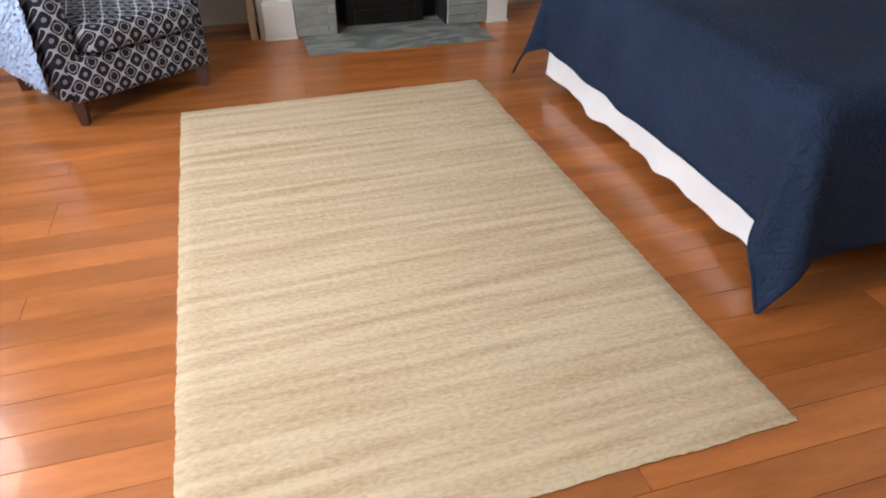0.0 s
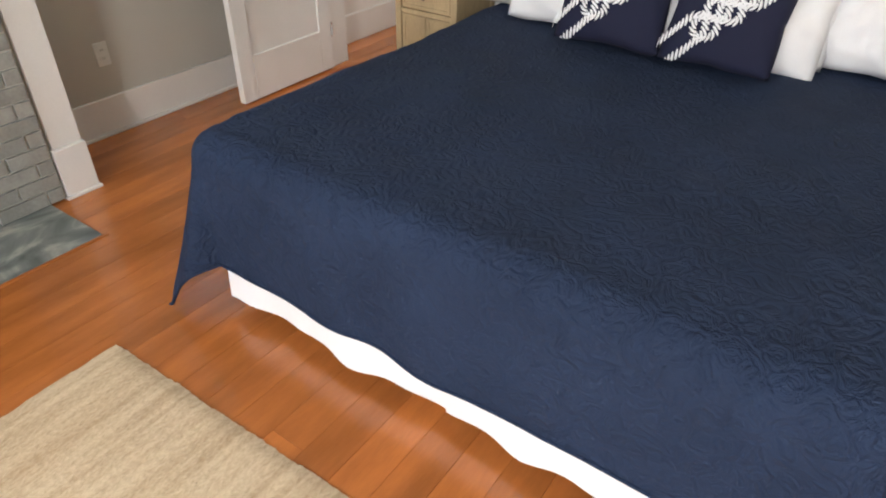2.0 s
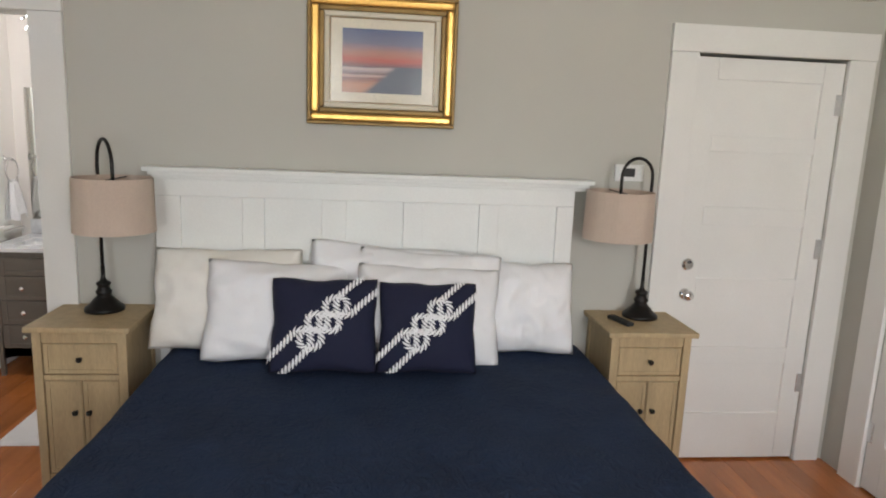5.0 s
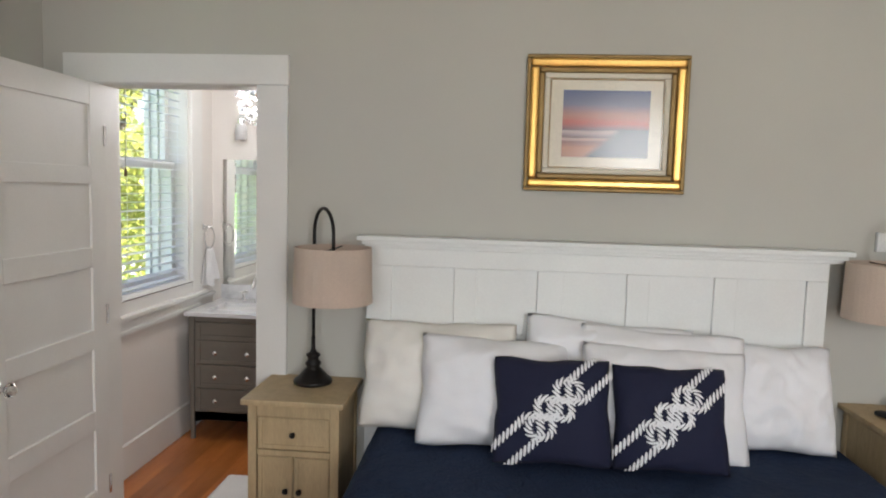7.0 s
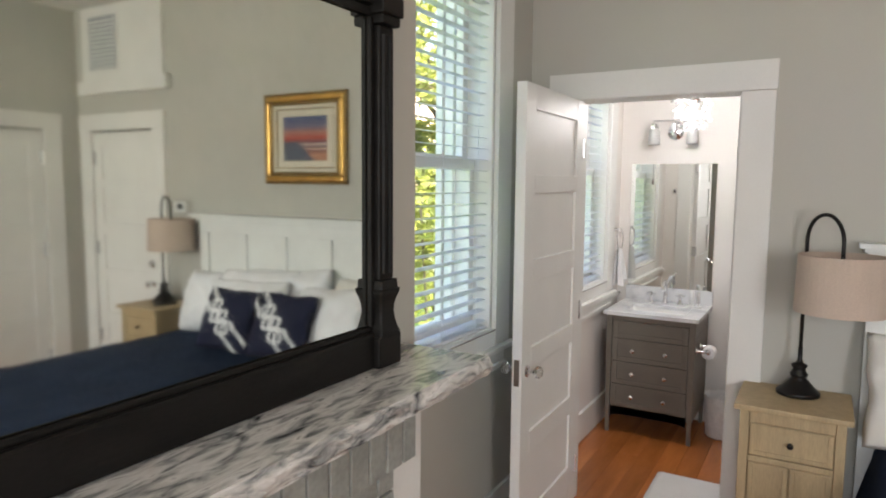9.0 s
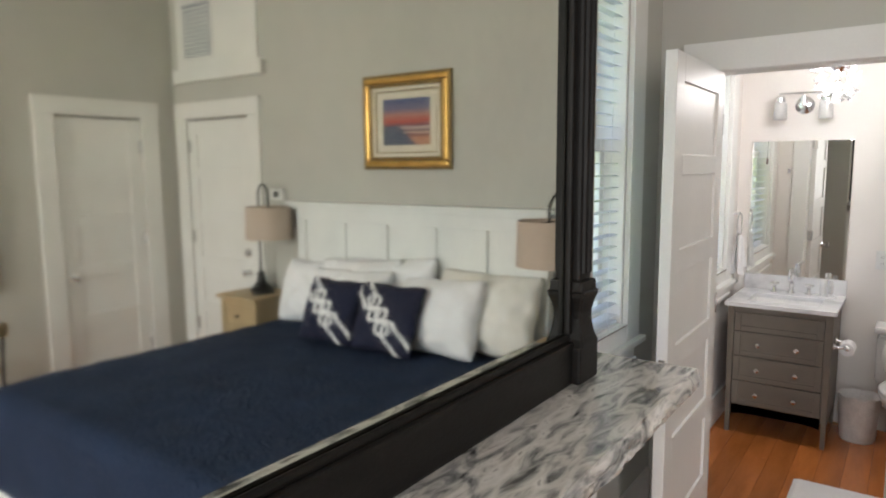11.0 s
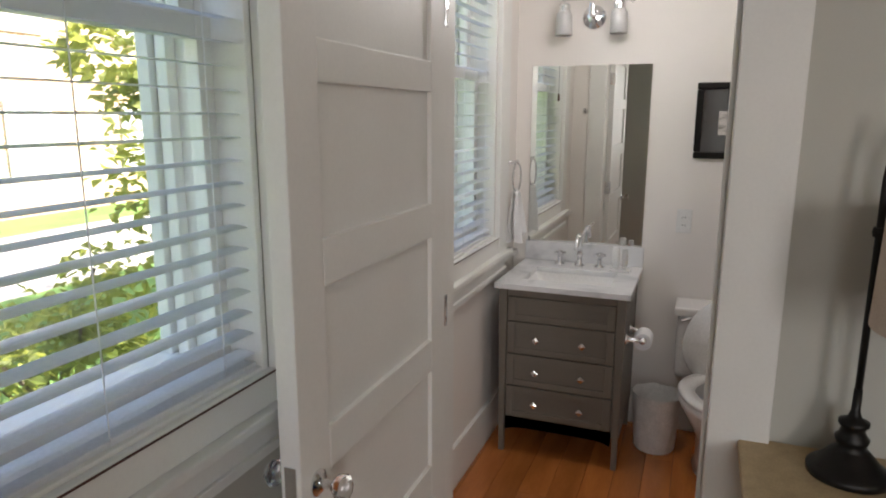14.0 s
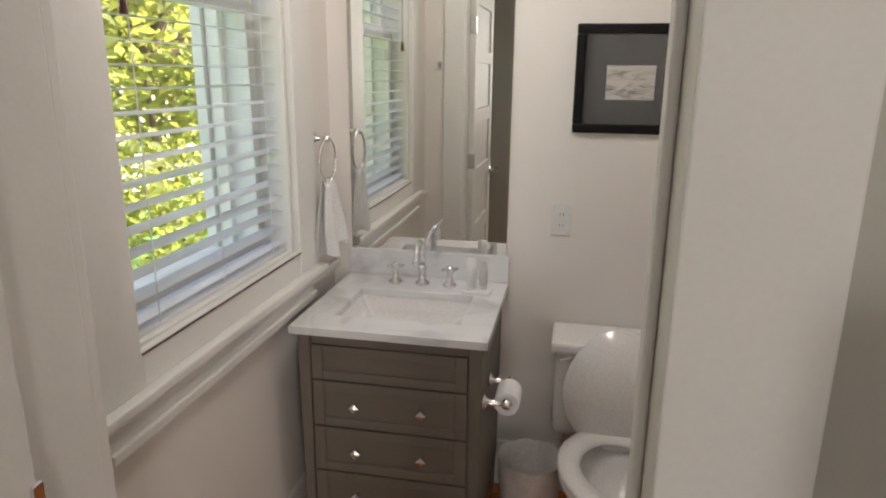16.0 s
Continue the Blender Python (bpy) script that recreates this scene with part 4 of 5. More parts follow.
def rope_cushion(w, h, y, x, z, lean, turn, seed):
    t = 0.075
    m = pose(x, y, z, 0, 0, -90 + turn) @ pose(0, 0, 0, -lean, 0, 0) @ Matrix.Translation((0, 0, h / 2))
    ob = thing("throw_cushion", "square navy cushion with a white rope knot motif", "cushion", m, "rope cushions")
    part("cover", cushion_mesh(w, h, t, seed, 0.008), NAVYP, ob, smooth=True)

    def surf(u, v, lift):
        return Vector((u * w / 2, -(puff(u, v, t) + 0.008 + lift), v * h / 2))

    # two interlaced bights laid along the diagonal
    def along(s, o):
        return (0.707 * s - 0.707 * o, 0.707 * s + 0.707 * o)

    paths = []
    for sgn in (1, -1):
        pts = []
        for i in range(121):
            k = i / 120
            q = abs(2 * k - 1)
            side = 1 if k > 0.5 else -1
            if q > 0.14:
                e = (q - 0.14) / 0.86
                s = 0.36 - 1.7 * e
                swing = math.cos(2 * math.pi * (0.36 - s) / 0.86) if s > -0.5 else 1.0
                o = 0.075 + side * 0.2 * swing - (0.075 * min(1.0, max(0.0, -s - 0.3) * 3))
            else:
                a = q / 0.14 * math.pi / 2
                s, o = 0.36 + 0.24 * math.cos(a), 0.075 + side * 0.2 * math.sin(a)
            pts.append((sgn * s, sgn * o))
        paths.append(pts)
    for ci, pts in enumerate(paths):
        strand = bmesh.new()
        # resample evenly, then lay slanted strands along the path
        dist = [0.0]
        for a, b in zip(pts, pts[1:]):
            dist.append(dist[-1] + math.hypot(b[0] - a[0], b[1] - a[1]))
        n = int(dist[-1] / 0.088)

        def at(dd):
            dd = max(0, min(dist[-1] - 1e-6, dd))
            j = max(i for i in range(len(dist)) if dist[i] <= dd)
            j = min(j, len(pts) - 2)
            f = (dd - dist[j]) / (dist[j + 1] - dist[j])
            return (pts[j][0] + f * (pts[j + 1][0] - pts[j][0]), pts[j][1] + f * (pts[j + 1][1] - pts[j][1]))

        for i in range(n):
            d0 = (i + 0.5) * dist[-1] / n
            over = 0.005 * (1 + math.sin(d0 * 11 + ci * 3.14)) + 0.001 * ci
            rings = []
            for k in range(7):
                f = k / 6 - 0.5
                c = at(d0 + f * 0.14)
                c2 = at(d0 + f * 0.14 + 0.02)
                tx, ty = c2[0] - c[0], c2[1] - c[1]
                L = math.hypot(tx, ty) or 1
                tx, ty = tx / L, ty / L
                o = f * 0.14
                half = 0.036 * math.sqrt(max(0.05, 1 - (2 * f) ** 2))
                row = []
                for e in (-1, 0, 1):
                    s_, o_ = c[0] + tx * half * e - ty * o, c[1] + ty * half * e + tx * o
                    u, v = along(s_, o_)
                    u, v = max(-0.99, min(0.99, u)), max(-0.99, min(0.99, v))
                    row.append(strand.verts.new(surf(u, v, over + (0.005 if e == 0 else 0.0))))
                rings.append(row)
            for a, b in zip(rings, rings[1:]):
                for e in (0, 1):
                    strand.faces.new((a[e], a[e + 1], b[e + 1], b[e]))
        part("rope", strand, LINEN, ob, "white twisted rope motif", smooth=True)
    return ob


rope_cushion(0.44, 0.395, 2.522, 2.905, ZB + 0.005, 24, 1, 7)
rope_cushion(0.415, 0.385, 2.108, 2.905, ZB + 0.005, 24, -2, 8)


# ---- nightstands and lamps ----
def nightstand(label, m):
    """Local: the front at -x, width along y, base at z 0."""
    ob = thing("nightstand", label, "nightstand", m, "nightstands")
    w, d, hh = 0.185, 0.345, 0.785
    body = part("body", box(0.02, d, -w + 0.006, w - 0.006, 0.12, hh - 0.002), OAK, ob)
    for y0, y1 in ((-w, -w + 0.035), (w - 0.035, w)):
        for x0, x1 in ((0.0, 0.035), (d - 0.035, d)):
            bm = box(x0, x1, y0, y1, 0.0, hh - 0.001, bev=0.003)
            for v in bm.verts:
                if v.co.z < 0.05:
                    v.co.x += 0.008 if x0 > 0.1 else (0.0)
            part("leg", bm, OAK, ob)
    part("top", box(-0.025, d + 0.01, -w - 0.022, w + 0.022, hh, hh + 0.024, bev=0.006), OAK, ob)
    part("front_rail", box(0.003, 0.0195, -w + 0.0355, w - 0.0355, 0.735, hh - 0.002), OAK, ob)
    part("front_rail", box(0.003, 0.0195, -w + 0.0355, w - 0.0355, 0.575, 0.598), OAK, ob)
    part("front_rail", box(0.003, 0.0195, -w + 0.0355, w - 0.0355, 0.12, 0.155), OAK, ob)

    def panel(name, y0, y1, z0, z1, ky, kz):
        p = part(name, box(0.008, 0.0193, y0, y1, z0, z1), OAK, ob)
        part("inset_frame", box(0.003, 0.0078, y0 + 0.003, y0 + 0.02, z0 + 0.003, z1 - 0.003, bev=0.002), OAK, p)
        part("inset_frame", box(0.003, 0.0078, y1 - 0.02, y1 - 0.003, z0 + 0.003, z1 - 0.003, bev=0.002), OAK, p)
        part("inset_frame", box(0.003, 0.0078, y0 + 0.0205, y1 - 0.0205, z1 - 0.02, z1 - 0.003, bev=0.002), OAK, p)
        part("inset_frame", box(0.003, 0.0078, y0 + 0.0205, y1 - 0.0205, z0 + 0.003, z0 + 0.02, bev=0.002), OAK, p)
        kn = Matrix.Translation((0.008, ky, kz)) @ Matrix.Rotation(-math.pi / 2, 4, "Y")
        part("knob", lathe(bmesh.new(), [(0.005, 0), (0.005, 0.014), (0.011, 0.018), (0.012, 0.024), (0.005, 0.03)], 16, m=kn), BLACKM, p, "dark bronze knob", smooth=True)

    panel("drawer", -w + 0.038, w - 0.038, 0.601, 0.732, 0, 0.668)
    panel("cabinet_door", -w + 0.038, -0.0015, 0.158, 0.572, -0.028, 0.435)
    panel("cabinet_door", 0.0015, w - 0.038, 0.158, 0.572, 0.028, 0.435)
    return ob


ns = nightstand("pale oak nightstand beside the bathroom doorway", pose(3.1, 3.527, 0))
copy_thing(ns, pose(3.1, 1.085, 0))["label"] = "pale oak nightstand beside the closed door"


def table_lamp(label, m, ax, ay):
    ob = thing("table_lamp", label, "lamp", m, "bedside lamps")
    base = [(0.082, 0.0), (0.083, 0.012), (0.078, 0.018), (0.062, 0.03), (0.05, 0.045), (0.036, 0.06), (0.027, 0.07), (0.032, 0.078), (0.034, 0.088), (0.026, 0.097), (0.023, 0.11), (0.03, 0.118), (0.03, 0.126), (0.014, 0.134), (0.009, 0.15), (0.0085, 0.2)]
    part("base", lathe(bmesh.new(), base, 32), BLACKM, ob, "turned black metal base", smooth=True)
    r = math.hypot(ax, ay) / 2
    top = 0.755 - r
    pts = [(0, 0, 0.19), (0, 0, 0.4), (0, 0, 0.55), (0, 0, top)]
    for i in range(1, 15):
        a = math.pi * i / 14
        k = (1 - math.cos(a)) / 2
        pts.append((ax * k, ay * k, top + r * math.sin(a)))
    pts += [(ax, ay, 0.62), (ax, ay, 0.57)]
    part("arched_stem", tube(bmesh.new(), pts, 0.0075, 12), BLACKM, ob, smooth=True)
    part("stem_collar", lathe(bmesh.new(), [(0.012, 0), (0.014, 0.01), (0.012, 0.02)], 16, (0, 0, 0.53)), BLACKM, ob)
    bm = bmesh.new()
    rr, z0, z1 = 0.158, 0.385, 0.605
    vs = []
    for z, q_ in ((z0, rr), (z1, rr - 0.006), (z1, rr - 0.009), (z0, rr - 0.003)):
        vs.append([bm.verts.new((ax + q_ * math.cos(2 * math.pi * i / 48), ay + q_ * math.sin(2 * math.pi * i / 48), z)) for i in range(48)])
    for a, b in zip(vs, vs[1:] + vs[:1]):
        for i in range(48):
            bm.faces.new((a[i], a[(i + 1) % 48], b[(i + 1) % 48], b[i]))
    sh = part("shade", bm, SHADE, ob, "beige linen drum shade")
    part("shade_spider", box(ax - rr + 0.01, ax + rr - 0.01, ay - 0.003, ay + 0.003, 0.596, 0.6, bev=0), BLACKM, sh)
    part("socket", lathe(bmesh.new(), [(0.018, 0), (0.018, 0.06), (0.01, 0.075)], 16, (ax, ay, 0.5)), BLACKM, ob)
    part("bulb", lathe(bmesh.new(), [(0.012, 0.06), (0.03, 0.03), (0.03, 0.01), (0.01, -0.012)], 16, (ax, ay, 0.445)), FROST, ob, "unlit bulb", smooth=True)
    return ob


table_lamp("black arched lamp with beige drum shade beside the doorway", pose(3.345, 3.517, 0.81), -0.17, -0.125)
table_lamp("black arched lamp with beige drum shade beside the door", pose(3.335, 1.055, 0.81), -0.05, 0.165)
rc = thing("remote_control", "black remote control lying on the nightstand", "remote", pose(3.24, 1.185, 0.81, 0, 0, 18))
part("case", box(-0.075, 0.075, -0.02, 0.02, 0, 0.018, bev=0.006), DARK, rc)
for i in range(5):
    for j in (-1, 1):
        part("button", box(-0.05 + i * 0.02, -0.04 + i * 0.02, j * 0.008 - 0.004, j * 0.008 + 0.004, 0.0175, 0.02, bev=0.001), BLACKM, rc)

# ---- on the east wall ----
pic = thing("framed_picture", "gilt-framed seascape at sunset with a cream mat", "picture", pose(E - 0.002, 2.312, 1.945, 0, 0, -90))


def bar_frame(ob, w, h, bw, depth, y, material, name):
    for a, b, c, d in ((-w, w, h - bw, h), (-w, w, -h, -h + bw), (-w, -w + bw, -h + bw + 0.0005, h - bw - 0.0005), (w - bw, w, -h + bw + 0.0005, h - bw - 0.0005)):
        part(name, box(a, b, y - depth, y, c, d, bev=min(bw, depth) * 0.3), material, ob)


bar_frame(pic, 0.332, 0.283, 0.016, 0.026, 0, GOLDD, "frame_edge")
bar_frame(pic, 0.3155, 0.2665, 0.034, 0.036, 0, GOLD, "frame_bar")
bar_frame(pic, 0.281, 0.232, 0.024, 0.026, 0, GOLDD, "frame_cove")
bar_frame(pic, 0.2565, 0.2075, 0.022, 0.024, 0, MATB, "cream_liner")
part("mat_board", box(-0.27, 0.27, -0.012, -0.004, -0.222, 0.222, bev=0), MATB, pic)
bar_frame(pic, 0.234, 0.185, 0.006, 0.016, -0.001, GOLDD, "gilt_fillet")
art = mat("sunset_print", (0.5, 0.5, 0.5), 0.5, bump=0)
nt = art.node_tree
co, sep, rmp = nt.nodes.new("ShaderNodeTexCoord"), nt.nodes.new("ShaderNodeSeparateXYZ"), nt.nodes.new("ShaderNodeValToRGB")
nz = nt.nodes.new("ShaderNodeTexNoise")
nz.inputs["Scale"].default_value = 6
mpn = nt.nodes.new("ShaderNodeMapping")
mpn.inputs["Scale"].default_value = (1, 1, 6)
ma = nt.nodes.new("ShaderNodeMath")
ma.operation = "MULTIPLY_ADD"
ma.inputs[1].default_value = 0.05
nt.links.new(co.outputs["Object"], sep.inputs[0])
nt.links.new(co.outputs["Object"], mpn.inputs[0])
nt.links.new(mpn.outputs[0], nz.inputs["Vector"])
mr = nt.nodes.new("ShaderNodeMapRange")
mr.inputs["From Min"].default_value, mr.inputs["From Max"].default_value = -0.14, 0.14
nt.links.new(sep.outputs[2], mr.inputs[0])
nt.links.new(nz.outputs["Fac"], ma.inputs[0])
nt.links.new(mr.outputs[0], ma.inputs[2])
nt.links.new(ma.outputs[0], rmp.inputs[0])
els = [(0.0, (0.42, 0.2, 0.13)), (0.16, (0.5, 0.22, 0.13)), (0.26, (0.2, 0.07, 0.07)), (0.29, (0.62, 0.42, 0.36)), (0.33, (0.12, 0.05, 0.07)), (0.41, (0.55, 0.42, 0.4)), (0.44, (0.12, 0.045, 0.07)), (0.54, (0.46, 0.07, 0.04)), (0.66, (0.42, 0.17, 0.13)), (0.8, (0.14, 0.13, 0.22)), (1.0, (0.05, 0.08, 0.2))]
for i, (p, c) in enumerate(els):
    e = rmp.color_ramp.elements[i] if i < 2 else rmp.color_ramp.elements.new(p)
    e.position, e.color = p, (*c, 1)
# dark wet sand across the lower corner of the print
shore = nt.nodes.new("ShaderNodeMath")
shore.operation = "MULTIPLY_ADD"
shore.inputs[1].default_value = 0.85
nt.links.new(sep.outputs[0], shore.inputs[0])
low = nt.nodes.new("ShaderNodeMath")
low.operation = "MULTIPLY"
low.inputs[1].default_value = -1.0
nt.links.new(sep.outputs[2], low.inputs[0])
nt.links.new(low.outputs[0], shore.inputs[2])
edge = nt.nodes.new("ShaderNodeMapRange")
edge.inputs["From Min"].default_value, edge.inputs["From Max"].default_value = 0.055, 0.085
nt.links.new(shore.outputs[0], edge.inputs[0])
horizon = nt.nodes.new("ShaderNodeMath")
horizon.operation = "LESS_THAN"
horizon.inputs[1].default_value = -0.022
nt.links.new(sep.outputs[2], horizon.inputs[0])
both = nt.nodes.new("ShaderNodeMath")
both.operation = "MULTIPLY"
nt.links.new(edge.outputs[0], both.inputs[0])
nt.links.new(horizon.outputs[0], both.inputs[1])
sand = nt.nodes.new("ShaderNodeMix")
sand.data_type = "RGBA"
sand.inputs[7].default_value = (0.06, 0.075, 0.12, 1)
nt.links.new(both.outputs[0], sand.inputs[0])
nt.links.new(rmp.outputs[0], sand.inputs[6])
nt.links.new(sand.outputs[2], nt.nodes["Principled BSDF"].inputs["Base Color"])
part("print", box(-0.178, 0.178, -0.0145, -0.0125, -0.138, 0.138, bev=0), art, pic, "sunset over sea and surf")
g = part("picture_glass", box(-0.234, 0.234, -0.0195, -0.018, -0.185, 0.185, bev=0), PICGLASS, pic)
g.visible_shadow = False

th = thing("thermostat", "white wall thermostat with a dark display", "thermostat", pose(E, 1.128, 1.49, 0, 0, -90))
part("case", box(-0.07, 0.07, -0.022, 0, -0.04, 0.04, bev=0.005), PLASTIC, th)
part("display", box(-0.03, 0.025, -0.0235, -0.0221, -0.018, 0.022, bev=0), DARK, th, "dark grey display")


def soft_slab(w, d, z, t):
    """Seat board with a hollowed top, its top edge at height z + t."""
    def f(u, v):
        a, b = 2 * u - 1, 2 * v - 1
        k = 1 - 0.12 * (a * a * b * b)
        return Vector((a * w / 2 * k, b * d / 2 * k, z + t - 0.008 * (1 - a * a) * (1 - b * b)))

    bm = grid(bmesh.new(), 14, 14, f)
    bmesh.ops.solidify(bm, geom=bm.faces[:], thickness=t)
    return bm


def arc_rail(half, z0, z1):
    """Bent back rail of a chair, bowed backwards."""
    def f(u, v):
        a = 2 * u - 1
        return Vector((a * half, -0.215 - 0.05 * (1 - a * a), z0 + (z1 - z0) * v - 0.015 * a * a))

    bm = grid(bmesh.new(), 18, 3, f)
    bmesh.ops.solidify(bm, geom=bm.faces[:], thickness=0.02)
    return bm


def outlet(name, label, m, w=0.035):
    ob = thing(name, label, "outlet", m)
    part("plate", box(-w, w, -0.006, 0, -0.058, 0.058, bev=0.003), PLASTIC, ob)
    for z in (-0.02, 0.02):
        part("receptacle", box(-0.017, 0.017, -0.008, -0.0061, z - 0.014, z + 0.014, bev=0.002), PLASTIC, ob)
        for x in (-0.006, 0.006):
            part("slot", box(x - 0.001, x + 0.001, -0.0086, -0.0081, z - 0.005, z + 0.005, bev=0), DARK, ob)
    return ob


# ---- against the south wall ----
wp = thing("wall_picture", "tall black-framed abstract picture, pale teal over dark navy", "picture", pose(1.66, S + 0.003, 1.68, 0, 0, 180))
bar_frame(wp, 0.43, 0.79, 0.03, 0.035, 0, BLACKW, "frame_bar")
part("upper_field", box(-0.3995, 0.3995, -0.016, -0.004, -0.06, 0.7595, bev=0), mat("teal_wash", (0.42, 0.52, 0.5), 0.6, vary=0.25, scale=2.5, stretch=(1, 1, 3)), wp, "pale teal painted field")
part("lower_field", box(-0.3995, 0.3995, -0.016, -0.004, -0.7595, -0.0605, bev=0), mat("navy_wash", (0.025, 0.03, 0.045), 0.6, vary=0.25, scale=3), wp, "dark navy painted field")
wc = thing("wooden_chair", "light wooden chair with a curved back rail and dark metal legs", "chair", pose(1.7, 0.3, 0, 0, 0, 180))
part("seat", soft_slab(0.42, 0.4, 0.45, 0.03), OAK, wc)
for x in (-0.17, 0.17):
    part("leg", tube(bmesh.new(), [(x, 0.15, 0.452), (x * 1.08, 0.17, 0.2), (x * 1.15, 0.19, 0)], 0.011, 10), BLACKM, wc)
    part("leg", tube(bmesh.new(), [(x * 1.1, -0.2, 0.78), (x * 1.05, -0.17, 0.45), (x * 1.15, -0.2, 0)], 0.011, 10), BLACKM, wc)
part("back_rail", arc_rail(0.21, 0.72, 0.8), OAK, wc, "curved pale wooden back rail")

outlet("wall_outlet", "white outlet low on the wall beside the fireplace", pose(2.12, N, 0.4))
outlet("bathroom_outlet", "white outlet on the bathroom wall", pose(BE, 3.926, 1.08, 0, 0, -90))

# ---- rug ----
def rug(u, v):
    x, y = (u - 0.5) * 1.595, (v - 0.5) * 2.55
    e = 0.005 * noise.noise(Vector((x * 9, y * 9, 0))) + 0.005 * noise.noise(Vector((x * 60, y * 60, 2)))
    k = min(1.0, 40 * min(u, 1 - u), 40 * min(v, 1 - v))
    return Vector((x + e, y + e, 0.004 + 0.009 * k + 0.0016 * math.sin(y * 400) * k + 0.0015 * noise.noise(Vector((x * 30, y * 60, 3)))))


bm = grid(bmesh.new(), 90, 320, rug)
solid("area_rug", bm, RUG, "natural woven jute rug on the plank floor", "rug", pose(0.368, 2.058, 0, 0, 0, 1.0), smooth=True)

# ---- armchair ----
chair = thing("armchair", "navy and grey lattice-print armchair with wooden legs", "armchair", pose(-0.59, 3.47, 0, 0, 0, 33.5))


def soft(*a, bev=0.05, seed=0.0):
    bm = bmesh.new()
    bx(bm, *a, bev=0)
    bmesh.ops.subdivide_edges(bm, edges=bm.edges[:], cuts=7, use_grid_fill=True)
    x0, x1, y0, y1, z0, z1 = a
    c, hs = Vector(((x0 + x1) / 2, (y0 + y1) / 2, (z0 + z1) / 2)), Vector(((x1 - x0) / 2, (y1 - y0) / 2, (z1 - z0) / 2))
    for v in bm.verts:
        p = v.co - c
        q_ = Vector([max(-hs[i] + bev, min(hs[i] - bev, p[i])) for i in range(3)])
        d = p - q_
        if d.length > 1e-6:
            p = q_ + d.normalized() * bev
        v.co = c + p + Vector((noise.noise(v.co * 6), noise.noise(v.co * 6 + Vector((9, 0, 0))), noise.noise(v.co * 6 + Vector((0, 9, 0))))) * 0.006
    return bm


part("seat_base", soft(-0.37, 0.37, -0.02, 0.72, 0.115, 0.33, bev=0.03), FABRIC, chair, smooth=True)
part("seat_cushion", soft(-0.265, 0.33, -0.06, 0.6, 0.325, 0.475, bev=0.055), FABRIC, chair, smooth=True)
part("arm", soft(-0.42, -0.27, 0.0, 0.72, 0.117, 0.63, bev=0.05), FABRIC, chair, smooth=True)
part("arm", soft(0.335, 0.46, 0.12, 0.72, 0.117, 0.6, bev=0.05), FABRIC, chair, smooth=True)
part("backrest", soft(-0.40, 0.42, 0.58, 0.80, 0.117, 1.0, bev=0.08), FABRIC, chair, smooth=True)
for x, y in ((-0.34, 0.03), (0.33, 0.03), (-0.34, 0.7), (0.33, 0.7)):
    bm = bmesh.new()
    lathe(bm, [(0.026, 0), (0.04, 0.13)], 4, (x, y, 0))
    part("leg", bm, LEGW, chair, "dark stained tapered leg")


def throw_cloth(u, v):
    y = 0.03 + 0.5 * u + 0.02 * noise.noise(Vector((u * 5, v * 5, 2)))
    s = v * 0.68
    k = 0.014 * noise.noise(Vector((u * 22, v * 30, 1))) + 0.008 * noise.noise(Vector((u * 50, v * 60, 1)))
    if s < 0.2:
        return Vector((-0.25 - s, y, 0.652 + k))
    d = s - 0.2
    return Vector((-0.435 - 0.03 * d + k - 0.012, y + 0.1 * d * u, 0.645 - d * 0.95 + k))


solid("throw_blanket", grid(bmesh.new(), 60, 70, throw_cloth), THROW, "fluffy pale blue throw hanging over the chair arm", "blanket", chair.matrix_world.copy(), smooth=False)

# ---- bathroom ----
van = thing("vanity_cabinet", "taupe three-drawer vanity cabinet on tapered legs", "vanity", pose(4.612, 4.406, 0))
VW, VD = 0.285, 0.535
part("cabinet_body", box(0.02, VD, -VW + 0.004, VW - 0.004, 0.15, 0.70), TAUPE, van)
for y0, y1 in ((-VW + 0.004, -VW + 0.022), (VW - 0.022, VW - 0.004)):
    part("side_panel", box(0.0405, VD - 0.0405, y0, y1, 0.7005, 0.808), TAUPE, van)
part("back_rail", box(VD - 0.02, VD, -VW + 0.0405, VW - 0.0405, 0.7005, 0.808), TAUPE, van)
for y0, y1 in ((-VW, -VW + 0.04), (VW - 0.04, VW)):
    for x0, x1 in ((0.0, 0.04), (VD - 0.04, VD)):
        bm = box(x0, x1, y0, y1, 0.0, 0.808, bev=0.003)
        for v in bm.verts:
            if v.co.z < 0.08:
                cx, cy = (x0 + x1) / 2, (y0 + y1) / 2
                v.co.x, v.co.y = cx + (v.co.x - cx) * 0.6, cy + (v.co.y - cy) * 0.6
        part("leg", bm, TAUPE, van)


def apron(u, v):
    y = -VW + 0.04 + (2 * VW - 0.08) * u
    return Vector((0.006, y, 0.187 - v * (0.052 + 0.02 * abs(2 * u - 1) ** 6)))


bm = grid(bmesh.new(), 20, 2, apron)
bmesh.ops.solidify(bm, geom=bm.faces[:], thickness=0.014)
part("shaped_apron", bm, TAUPE, van)
part("front_rail", box(0.004, 0.0198, -VW + 0.0405, VW - 0.0405, 0.775, 0.808), TAUPE, van)


